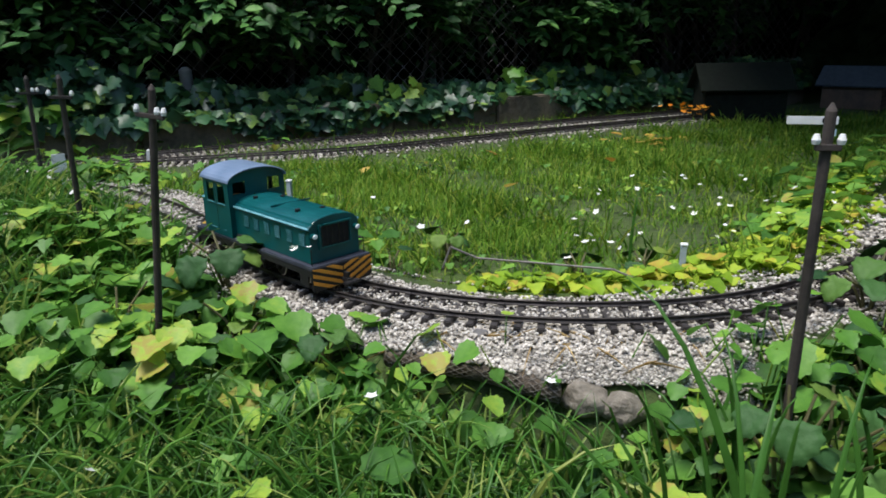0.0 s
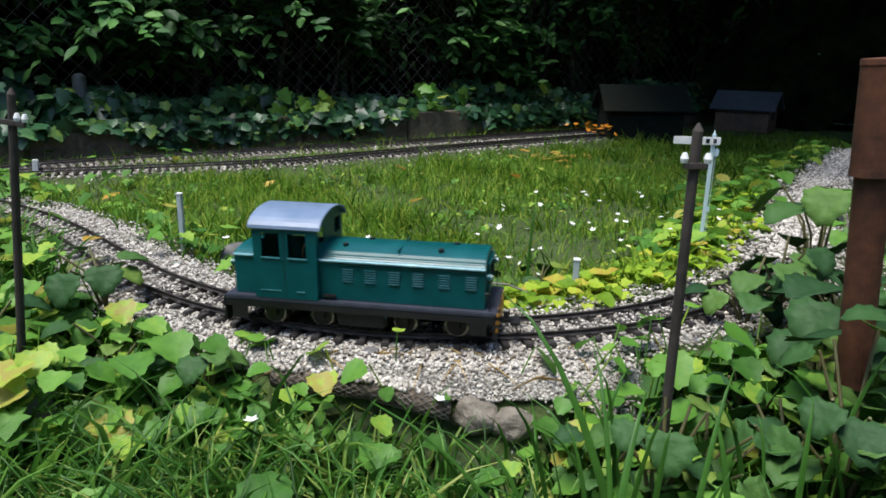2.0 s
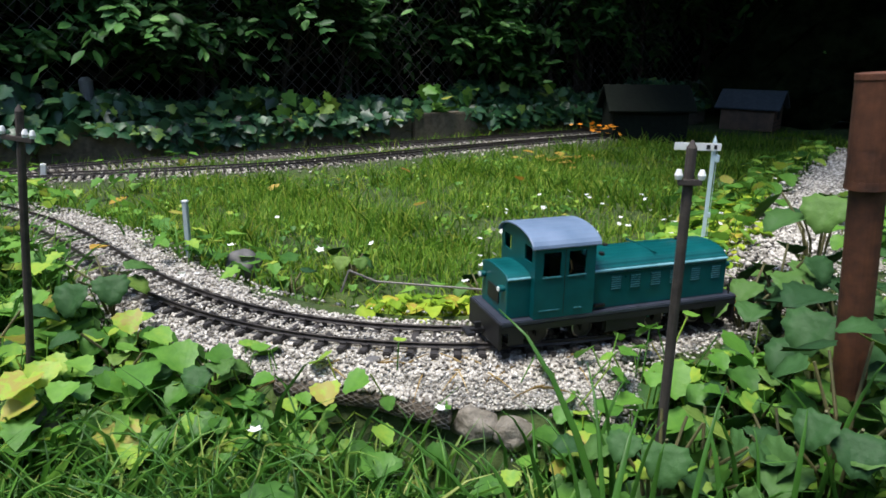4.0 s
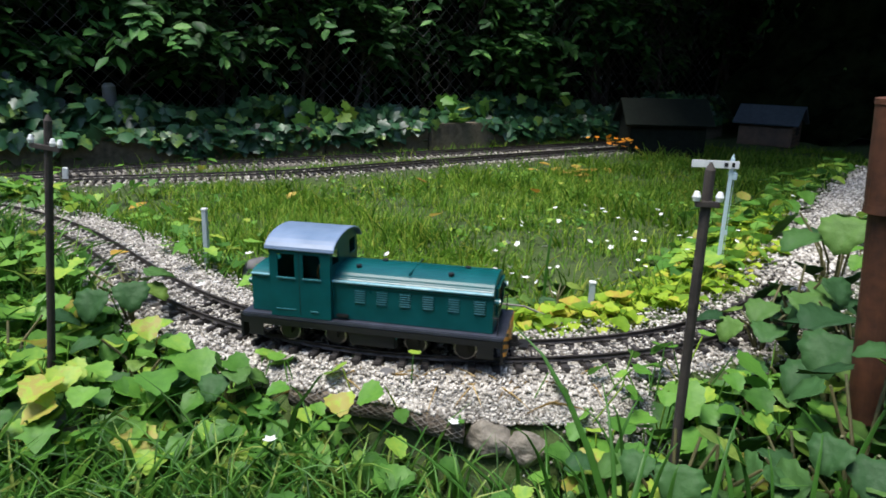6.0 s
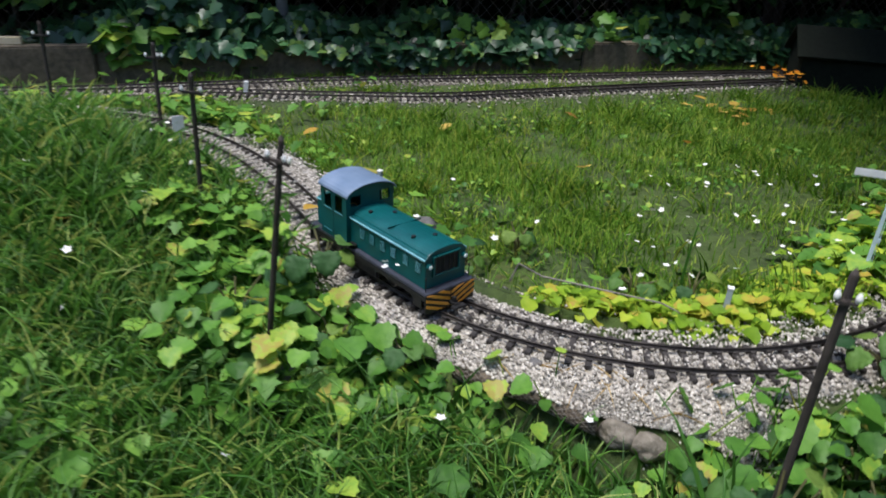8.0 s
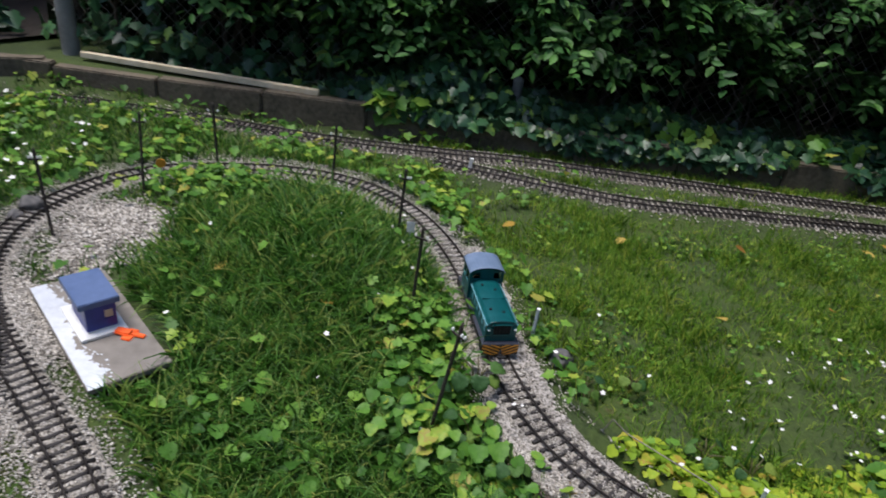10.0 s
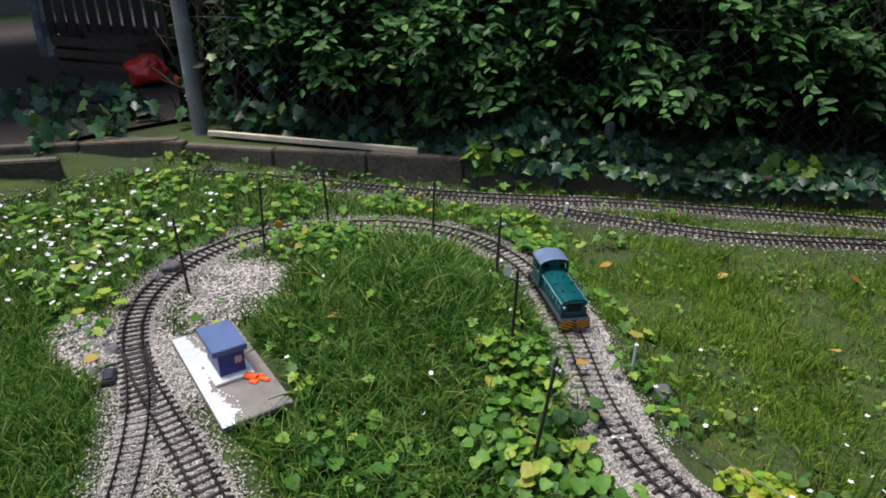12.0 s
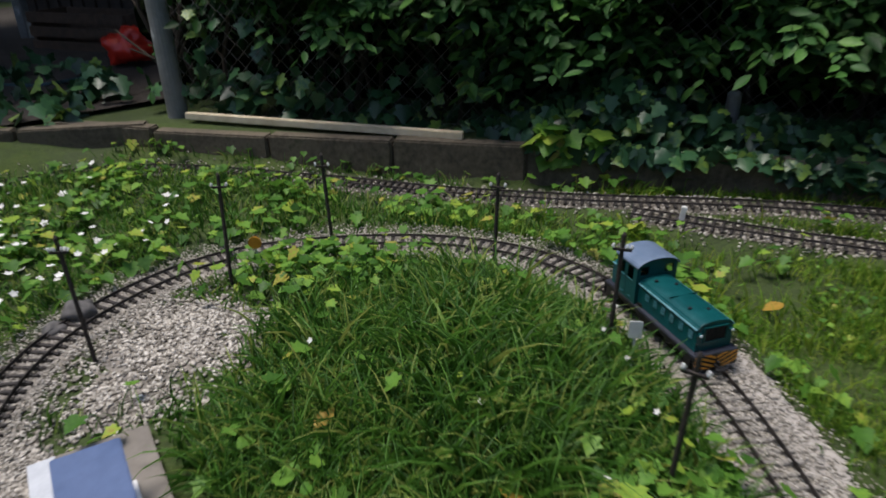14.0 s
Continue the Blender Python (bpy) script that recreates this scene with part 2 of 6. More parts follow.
def rotations(yaw, tilt, spin=None):
    """Turn about local z by spin, tilt about x, then yaw about z."""
    n = len(yaw)
    spin = np.zeros(n) if spin is None else spin
    def rz(a):
        c, s = np.cos(a), np.sin(a)
        m = np.zeros((n, 3, 3))
        m[:, 0, 0], m[:, 0, 1], m[:, 1, 0], m[:, 1, 1], m[:, 2, 2] = c, -s, s, c, 1
        return m
    c, s = np.cos(tilt), np.sin(tilt)
    rx = np.zeros((n, 3, 3))
    rx[:, 0, 0], rx[:, 1, 1], rx[:, 1, 2], rx[:, 2, 1], rx[:, 2, 2] = 1, c, -s, s, c
    return rz(yaw) @ rx @ rz(spin)


def scatter(name, tv, tf, pos, rot, scale, material, label, category, parent=None):
    """Many placed copies of one small template, joined into one mesh."""
    tv, tf = np.asarray(tv, float), np.asarray(tf)
    scale = np.asarray(scale, float)
    if scale.ndim == 1:
        scale = np.repeat(scale[:, None], 3, 1)
    v = np.einsum("nij,nkj->nki", rot, tv[None] * scale[:, None, :]) + pos[:, None, :]
    f = tf[None] + (np.arange(len(pos)) * len(tv))[:, None, None]
    return mesh_from(name, v.reshape(-1, 3), f.reshape(-1, tf.shape[1]), material, "stuff", label, category, parent)


rng = np.random.default_rng(7)


# ---------------------------------------------------------------- the lie of the land
def smooth_line(pts, step=0.01, passes=3, width=9):
    p = np.array(pts, float)
    d = np.r_[0, np.cumsum(np.linalg.norm(np.diff(p, axis=0), axis=1))]
    s = np.linspace(0, d[-1], int(d[-1] / step) + 1)
    q = np.stack([np.interp(s, d, p[:, k]) for k in range(2)], 1)
    for _ in range(passes):
        pad = np.r_[2 * q[0] - q[width:0:-1], q, 2 * q[-1] - q[-2:-width - 2:-1]]
        ker = np.ones(2 * width + 1) / (2 * width + 1)
        q = np.stack([np.convolve(pad[:, k], ker, "valid") for k in range(2)], 1)
    return q


MAIN = smooth_line([(1.30, 1.55), (1.02, 1.10), (.78, .68), (.62, .32), (.52, .10), (.445, -.013), (.355, -.099), (.278, -.164), (.197, -.206),
                    (.124, -.229), (.02, -.247), (-.06, -.252), (-.16, -.243), (-.28, -.20), (-.43, -.115), (-.57, .005), (-.72, .13), (-.83, .207),
                    (-.95, .275), (-1.08, .33), (-1.22, .365), (-1.35, .375), (-1.47, .355), (-1.60, .285), (-1.74, .165), (-1.86, .0),
                    (-1.95, -.16), (-1.97, -.27), (-1.95, -.42), (-1.905, -.55), (-1.825, -.69), (-1.685, -.81), (-1.53, -.877),
                    (-1.40, -.912), (-1.28, -.945), (-1.15, -.998), (-1.03, -1.06), (-.85, -1.17), (-.6, -1.34)])
BRANCH = smooth_line([(-1.50, -.884), (-1.36, -.918), (-1.2, -.935), (-.95, -.955), (-.7, -.99), (-.4, -1.07)])
BACK = smooth_line([(-2.943, -1.145), (-3.093, -0.905), (-3.173, -0.645), (-3.153, -0.395), (-3.063, -0.155), (-2.843, 0.055), (-2.593, 0.215), (-2.353, 0.385), (-2.093, 0.535),
                    (-1.863, 0.705), (-1.643, 0.885), (-1.293, 1.205), (-0.873, 1.505), (-0.453, 1.805), (0.007, 2.145), (0.507, 2.515)])
SIDING = smooth_line([(-1.513, 0.875), (-1.163, 1.025), (-0.758, 1.225), (-0.393, 1.545), (0.027, 1.905), (0.487, 2.275)])
Z_MAIN, Z_BACK = 0.022, -0.03
CURB_A, CURB_DIR = np.array([-3.161, -0.026]), np.array([0.796, 0.605])
CURB_N = np.array([-0.605, 0.796])


def line_dist(p, line):
    out = np.empty(len(p))
    q = line[::3]
    for i in range(0, len(p), 4000):
        out[i:i + 4000] = np.sqrt(((p[i:i + 4000, None] - q[None]) ** 2).sum(2)).min(1)
    return out


def step(x, a, b):
    t = np.clip((x - a) / (b - a), 0, 1)
    return t * t * (3 - 2 * t)


def wav(x, y, s, ph=0.0):
    """Gentle uneven swell from a few crossed waves."""
    return (np.sin(x * s + 1.3 * ph) * np.cos(y * s * 1.17 + ph) + 0.6 * np.sin((x + y) * s * 1.9 + 2 * ph) + 0.4 * np.cos((x - 1.6 * y) * s * 2.7 + ph)) / 2


def curb_off(p):
    return (p - CURB_A) @ CURB_N


def land(p):
    """Height of the ground at the points p."""
    x, y = p[:, 0], p[:, 1]
    z = -0.055 + 0.014 * wav(x, y, 5.0, 0.4)
    mound = np.exp(-(((x + 1.15) / 0.5) ** 2 + ((y + 0.18) / 0.38) ** 2))
    z = z + 0.085 * mound
    z = z + 0.06 * step(-x, 0.3, 0.9) * step(-y, -0.6, 0.0)
    front = step(-y, 0.16, 0.5) * step(x, -1.1, -0.6)
    z = z - 0.03 * front
    dm = np.minimum(line_dist(p, MAIN), line_dist(p, BRANCH))
    bank = np.exp(-((x + 0.07) / 0.19) ** 4)
    w = 1 - step(dm, 0.09 - 0.02 * bank * (y < -0.1), np.where(y < -0.1, 0.17 - 0.055 * bank, 0.26))
    z = z * (1 - w) + (Z_MAIN - 0.006) * w
    db = np.minimum(line_dist(p, BACK), line_dist(p, SIDING))
    w = 1 - step(db, 0.06, 0.16)
    z = z * (1 - w) + (Z_BACK - 0.006) * w
    off = curb_off(p)
    w = step(off, 0.0, 0.05)
    z = z * (1 - w) + 0.068 * w
    lw = step(-x, 3.3, 3.5)
    z = z * (1 - lw) + 0.05 * lw
    return z


def spaced(lo, hi, a, b, fine, far):
    mid = np.arange(a, b + fine / 2, fine)
    left = a - np.cumsum(np.geomspace(fine, far, 26))
    right = b + np.cumsum(np.geomspace(fine, far, 26))
    return np.r_[left[::-1], mid, right]


gx, gy = spaced(-90, 90, -3.9, 1.7, 0.03, 40), spaced(-90, 90, -1.6, 3.2, 0.03, 40)
GX, GY = np.meshgrid(gx, gy)
gp = np.stack([GX.ravel(), GY.ravel()], 1)
near = (np.abs(gp[:, 0] + 1) < 3.4) & (np.abs(gp[:, 1] - 0.8) < 3.0)
gz = np.full(len(gp), -0.05)
gz[curb_off(gp) > 0] = 0.068
gz[near] = land(gp[near])
nx = len(gx)
idx = np.arange(len(gp)).reshape(len(gy), nx)
quads = np.stack([idx[:-1, :-1].ravel(), idx[:-1, 1:].ravel(), idx[1:, 1:].ravel(), idx[1:, :-1].ravel()], 1)
ground = mesh_from("ground", np.c_[gp, gz], quads, M_SOIL, "structure", "damp garden soil with moss under grass and herbs", "ground")
smooth(ground)


# ---------------------------------------------------------------- railway
def frame_on(line, s):
    """Place and heading at the length s along a line."""
    d = np.r_[0, np.cumsum(np.linalg.norm(np.diff(line, axis=0), axis=1))]
    x, y = np.interp(s, d, line[:, 0]), np.interp(s, d, line[:, 1])
    e = 0.02
    a = np.array([np.interp(s - e, d, line[:, 0]), np.interp(s - e, d, line[:, 1])])
    b = np.array([np.interp(s + e, d, line[:, 0]), np.interp(s + e, d, line[:, 1])])
    h = math.atan2(b[1] - a[1], b[0] - a[0])
    return float(x), float(y), h


def line_length(line):
    return float(np.linalg.norm(np.diff(line, axis=0), axis=1).sum())


RAIL = [(-.0028, 0), (.0028, 0), (.0028, .0009), (.0007, .0016), (.0007, .0044), (.0014, .0049), (.0014, .0063), (-.0014, .0063), (-.0014, .0049), (-.0007, .0044), (-.0007, .0016), (-.0028, .0009)]


def rail_mesh(line, off, z):
    n = int(line_length(line) / 0.02)
    ss = np.linspace(0.001, line_length(line) - 0.001, n)
    prof = np.array(RAIL)
    V = []
    for s in ss:
        x, y, h = frame_on(line, s)
        nx_, ny_ = -math.sin(h), math.cos(h)
        V += [(x + nx_ * (off + u), y + ny_ * (off + u), z + v) for u, v in prof]
    k = len(prof)
    F = [(i * k + j, (i + 1) * k + j, (i + 1) * k + (j + 1) % k, i * k + (j + 1) % k) for i in range(n - 1) for j in range(k)]
    return V, F


sleeper_bm = boxm(-.0045, .0045, -.044, .044, -.008, 0, bevel=.0012)
for sy in (-1, 1):
    for q in (-1, 1):
        box(sleeper_bm, -.004, .004, sy * .0256 + q * .0048 - .0018, sy * .0256 + q * .0048 + .0018, 0, .0026)
sleeper_me = bpy.data.meshes.new("sleeper")
sleeper_bm.to_mesh(sleeper_me)
sleeper_bm.free()
sleeper_me.materials.append(M_SLEEPER)
dusty_me = sleeper_me.copy()
dusty_me.materials[0] = M_DUSTY
SV = np.array([v.co[:] for v in sleeper_me.vertices])
SF4 = np.array([f.vertices[:] for f in sleeper_me.polygons if len(f.vertices) == 4])


def railway(name, line, z, label, single_from=None, single_to=None):
    """Two rails on sleepers; those between two lengths are single pieces, the rest are joined."""
    t = thing(name, Matrix(), label, "railway track", "model railway tracks")
    for off in (-.0256, .0256):
        v, f = rail_mesh(line, off, z + 0.001)
        mesh_from("rail", v, f, M_RAIL, parent=t)
    pos, yaw = [], []
    r = random.Random(5)
    for i in range(int(line_length(line) / 0.0262)):
        s = 0.01 + i * 0.0262
        x, y, h = frame_on(line, s)
        h += r.uniform(-.02, .02)
        if single_from is not None and single_from < s < single_to:
            ob = new("sleeper", dusty_me if -1.2 < x < -.38 else sleeper_me)
            ob.parent = t
            ob.matrix_basis = Matrix.Translation((x, y, z + r.uniform(-.001, .001))) @ Matrix.Rotation(h, 4, "Z")
        else:
            pos.append((x, y, z))
            yaw.append(h)
    if pos:
        yaw = np.array(yaw)
        scatter("sleeper_rest", SV, SF4, np.array(pos), rotations(yaw, np.zeros(len(yaw))), np.ones(len(yaw)), M_SLEEPER, "brown plastic sleepers of the model track", "", t)
    return t


railway("model_railway_track", MAIN, Z_MAIN + .006, "curved garden railway track on pale stone chips", 0.3, line_length(MAIN) - 0.2)
railway("branch_track", BRANCH, Z_MAIN + .005, "garden railway track leaving a turnout beside the board")
railway("back_track", BACK, Z_BACK + .008, "weathered garden railway track along the concrete edging")
railway("siding_track", SIDING, Z_BACK + .008, "second weathered track beside the lawn")


# turnout machine
lever = thing("turnout_motor", pose(-1.385, -.985, Z_MAIN, 0, 0, -25), "black turnout motor box beside the track", "turnout motor")
part("case", boxm(-.035, .035, -.017, .017, -.004, .016, bevel=.003), M_BLACK, lever)
part("rod", rod(bmesh.new(), (.03, .0, .004), (.03, .06, .004), .002), M_STEEL, lever)
part("cover", boxm(-.024, .024, -.011, .011, .016, .021, bevel=.002), M_DECK, lever)


# ---------------------------------------------------------------- locomotive (front is +x, rail head is z = 0)
def arch(w, z0, rise, n=10):
    return [(w * math.cos(math.pi * i / n), z0 + rise * math.sin(math.pi * i / n)) for i in range(n + 1)]


def wall_with_windows(x0, x1, z0, z1, holes, y, thick):
    """A wall in the xz plane with square openings that go right through."""
    xs = sorted({x0, x1, *[h[0] for h in holes], *[h[1] for h in holes]})
    zs = sorted({z0, z1, *[h[2] for h in holes], *[h[3] for h in holes]})
    bm = bmesh.new()
    for a, b in zip(xs, xs[1:]):
        for c, d in zip(zs, zs[1:]):
            mx, mz = (a + b) / 2, (c + d) / 2
            if not any(h[0] < mx < h[1] and h[2] < mz < h[3] for h in holes):
                box(bm, a, b, y - thick / 2, y + thick / 2, c, d)
    bmesh.ops.remove_doubles(bm, verts=bm.verts, dist=1e-6)
    inner = {}
    for f in bm.faces:
        key = tuple(sorted(v.index for v in f.verts))
        inner.setdefault(key, []).append(f)
    bmesh.ops.delete(bm, geom=[f for fs in inner.values() if len(fs) > 1 for f in fs], context="FACES")
    return bm


def build_loco():
    loco = thing("diesel_locomotive", Matrix(), "teal green model diesel shunter with grey cab roof and striped front", "locomotive")
    part("deck", boxm(-.170, .172, -.044, .044, .036, .042, bevel=.0012), M_DECK, loco, "grey-black running board round the body")
    frame_ = part("frame", boxm(-.165, .166, -.036, .036, .024, .036, bevel=.001), M_BLACK, loco, "black underframe")
    for sy in (-1, 1):
        part("side_sill", boxm(-.168, .170, sy * .0425 - .0015, sy * .0425 + .0015, .028, .036), M_BLACK, frame_)
    tank = boxm(-.026, .037, -.040, .040, .008, .036, bevel=.003)
    part("fuel_tank", tank, M_BLACK, loco, "black fuel tank between the axles")
    # long hood with rounded roof
    w = .0365
    prof = [(-w, .042), (w, .042), (w, .094)] + [(w - .004 + .004 * math.cos(a), .094 + .004 * math.sin(a)) for a in (0.5, 1.0, 1.5)]
    prof += [((w - .004) * math.cos(math.pi * i / 12), .098 + .011 * math.sin(math.pi * i / 12)) for i in range(1, 12)]
    prof += [(-w + .004 - .004 * math.cos(a), .094 + .004 * math.sin(a)) for a in (1.5, 1.0, 0.5)] + [(-w, .094)]
    hood = part("hood", extrude_profile(prof, -.05, .157, "x"), M_TEAL, loco, "teal engine hood with curved top")
    for sy in (-1, 1):
        part("hood_bead", rod(bmesh.new(), (-.05, sy * (w + .0003), .0935), (.157, sy * (w + .0003), .0935), .0021, n=10), M_EDGE, hood)
        part("gutter", boxm(-.022, .152, sy * (w + .0006) - .0006, sy * (w + .0006) + .0006, .0885, .0898), M_TEAL, hood)
        for x in (-.011, .017, .047, .076, .108, .140):
            vent = part("louvre_panel", boxm(x - .0072, x + .0072, sy * w - .0004, sy * w + .0004, .0655, .0855), M_TEAL, hood)
            for k in range(6):
                z = .0672 + k * .0031
                part("slat", boxm(x - .0066, x + .0066, *sorted((sy * (w + .0003), sy * (w + .0012))), z, z + .0011), M_LOUVRE, vent)
    part("roof_seam", boxm(.0495, .0505, -.03, .03, .1065, .1094), M_TEAL, hood)
    for x, y in ((.005, .012), (.115, .01), (.10, -.018), (-.02, -.016)):
        part("filler_cap", rod(bmesh.new(), (x, y, .106), (x, y, .1105), .0035, n=12), M_BLACK, hood)
    # front of the hood: grille, lamps, grab rails
    grille = part("grille", boxm(.156, .1585, -.021, .021, .064, .095, bevel=.001), M_DARKHOLE, loco, "black radiator opening in the hood front")
    part("grille_frame", boxm(.1565, .1605, -.024, .024, .0612, .064), M_TEAL, grille)
    part("grille_frame", boxm(.1565, .1605, -.024, .024, .095, .0975), M_TEAL, grille)
    for sy in (-1, 1):
        part("grille_frame", boxm(.1565, .1605, sy * .0225 - .0015, sy * .0225 + .0015, .064, .095), M_TEAL, grille)
        for k in range(3):
            part("grille_bar", boxm(.1585, .1594, sy * (.005 + k * .007) - .0005, sy * (.005 + k * .007) + .0005, .064, .095), M_BLACK, grille)
        lamp = part("headlight", rod(bmesh.new(), (.155, sy * .0315, .083), (.163, sy * .0315, .083), .0042, n=14), M_TEAL, loco, "round front lamp")
        part("lens", rod(bmesh.new(), (.163, sy * .0315, .083), (.1642, sy * .0315, .083), .0034, .0028, 14), M_LENS, lamp)
        part("grab_rail", rod(rod(rod(bmesh.new(), (.163, sy * .039, .042), (.163, sy * .039, .064), .0008, n=6), (.163, sy * .039, .064), (.157, sy * .036, .064), .0008, n=6), (.163, sy * .039, .062), (.163, sy * .039, .066), .001, n=6), M_BLACK, loco)
        part("side_handle", boxm(-.042, -.026, sy * (w + .002) - .002, sy * (w + .002) + .002, .0455, .050, bevel=.001), M_BLACK, loco)
    # short rear hood
    prof2 = [(-.0345, .042), (.0345, .042), (.0345, .094)] + arch(.0345, .094, .008)[1:-1] + [(-.0345, .094)]
    for sy in (-1, 1):
        part("hood_bead", rod(bmesh.new(), (-.159, sy * .0345, .0935), (-.128, sy * .0345, .0935), .0019, n=10), M_EDGE, loco)
    rear = part("rear_hood", extrude_profile(prof2, -.159, -.126, "x"), M_TEAL, loco, "short teal hood behind the cab")
    for sy in (-1, 1):
        lamp = part("tail_lamp", rod(bmesh.new(), (-.158, sy * .026, .08), (-.166, sy * .026, .08), .0038, .0045, 12), M_TEAL, loco)
        part("lens", rod(bmesh.new(), (-.166, sy * .026, .08), (-.167, sy * .026, .08), .0032, n=12), M_LENS, lamp)
    part("vent", boxm(-.1605, -.159, -.015, .015, .055, .075), M_BLACK, rear)
    # cab
    cw = .0425
    cab = part("cab_floor", boxm(-.128, -.048, -cw, cw, .042, .046), M_BLACK, loco)
    for sy in (-1, 1):
        side = part("cab_side", wall_with_windows(-.128, -.047, .042, .133, [(-.117, -.094, .096, .127), (-.083, -.060, .096, .127)], sy * cw, .002), M_TEAL, loco, "teal cab side with two windows")
        for x in (-.117, -.083):
            part("window_sill", boxm(x - .001, x + .024, sy * (cw + .0014) - .0008, sy * (cw + .0014) + .0008, .0942, .096), M_LOUVRE, side)
            g = part("window_pane", boxm(x, x + .023, sy * cw - .0004, sy * cw + .0004, .096, .127), M_PANE, side)
            g.visible_shadow = False
        part("door_line", boxm(-.0885, -.0878, sy * (cw + .001) - .0003, sy * (cw + .001) + .0003, .046, .13), M_BLACK, side)
        part("step_strip", boxm(-.121, -.094, sy * (cw + .0012) - .0006, sy * (cw + .0012) + .0006, .0515, .0528), M_LOUVRE, side)
        part("door_handle", boxm(-.074, -.064, sy * (cw + .0012) - .0008, sy * (cw + .0012) + .0008, .051, .0525), M_LOUVRE, side)
    for x in (-.127, -.048):
        tmp = wall_with_windows(-cw, cw, .042, .133, [(-.036, -.017, .112, .132), (.017, .036, .112, .132)], 0, .002)
        tmp.transform(Matrix.Translation((x, 0, 0)) @ Matrix.Rotation(math.pi / 2, 4, "Z"))
        end = part("cab_end", tmp, M_TEAL, loco, "teal cab end with two small windows")
        gable = [(cw, .133)] + [(cw * math.cos(math.pi * i / 12), .133 + .018 * math.sin(math.pi * i / 12)) for i in range(1, 12)] + [(-cw, .133)]
        part("gable", extrude_profile(gable, x - .001, x + .001, "x"), M_TEAL, end)
    n = 14
    outer = [((cw + .0035) * math.cos(math.pi * i / n), .1325 + .0205 * math.sin(math.pi * i / n)) for i in range(n + 1)]
    inner_ = [((cw + .0015) * math.cos(math.pi * i / n), .1315 + .0188 * math.sin(math.pi * i / n)) for i in range(n + 1)]
    roof_bm = bmesh.new()
    rings = []
    for x in (-.133, -.041):
        rings.append(([roof_bm.verts.new((x, u, v)) for u, v in outer], [roof_bm.verts.new((x, u, v)) for u, v in inner_]))
    for i in range(n):
        roof_bm.faces.new((rings[0][0][i], rings[1][0][i], rings[1][0][i + 1], rings[0][0][i + 1]))
        roof_bm.faces.new((rings[0][1][i], rings[0][1][i + 1], rings[1][1][i + 1], rings[1][1][i]))
        for q in (0, 1):
            roof_bm.faces.new((rings[q][0][i], rings[q][0][i + 1], rings[q][1][i + 1], rings[q][1][i]))
    for i in (0, n):
        roof_bm.faces.new((rings[0][0][i], rings[0][1][i], rings[1][1][i], rings[1][0][i]))
    bmesh.ops.recalc_face_normals(roof_bm, faces=roof_bm.faces)
    part("cab_roof", roof_bm, M_ROOF, loco, "curved blue-grey cab roof with overhang")
    desk = part("control_desk", boxm(-.066, -.05, -.03, .03, .046, .098, bevel=.002), M_BLACK, loco)
    wheel_bm = bmesh.new()
    for i in range(10):
        a, b = 2 * math.pi * i / 10, 2 * math.pi * (i + 1) / 10
        rod(wheel_bm, (-.07, -.02 + .010 * math.cos(a), .099 + .010 * math.sin(a)), (-.07, -.02 + .010 * math.cos(b), .099 + .010 * math.sin(b)), .0012, n=5)
    part("hand_wheel", wheel_bm, M_STRAWPAINT, desk)
    # buffer beams
    beam = part("front_beam", boxm(.168, .172, -.044, .044, .006, .0405, bevel=.0008), M_BLACK, loco, "front beam with amber and black chevrons")
    for sy in (-1, 1):
        for k in range(4):
            # slanted stripes that rise outwards on both halves
            z0 = .0085 + k * .0105 - .012
            bm = bmesh.new()
            m_ = 12
            lo = [(u, max(.0072, min(.0395, z0 + .021 * (u - .001) / .0425))) for u in np.linspace(.001, .0435, m_)]
            hi = [(u, max(.0072, min(.0395, z0 + .0055 + .021 * (u - .001) / .0425))) for u in np.linspace(.001, .0435, m_)]
            made = False
            for i in range(m_ - 1):
                if hi[i][1] - lo[i][1] > 5e-4 or hi[i + 1][1] - lo[i + 1][1] > 5e-4:
                    q = [(.1726, sy * lo[i][0], lo[i][1]), (.1726, sy * lo[i + 1][0], lo[i + 1][1]), (.1726, sy * hi[i + 1][0], hi[i + 1][1]), (.1726, sy * hi[i][0], hi[i][1])]
                    f = [bm.verts.new(c) for c in q]
                    b2 = [bm.verts.new((.1715, c[1], c[2])) for c in q]
                    bm.faces.new(f)
                    for j in range(4):
                        bm.faces.new((f[j], f[(j + 1) % 4], b2[(j + 1) % 4], b2[j]))
                    made = True
            if made:
                bmesh.ops.remove_doubles(bm, verts=bm.verts, dist=1e-6)
                bmesh.ops.recalc_face_normals(bm, faces=bm.faces)
                part("stripe", bm, M_STRIPE, beam, "amber stripe")
            else:
                bm.free()
    part("rear_beam", boxm(-.172, -.168, -.044, .044, .006, .0405, bevel=.0008), M_BLACK, loco, "plain black rear beam")
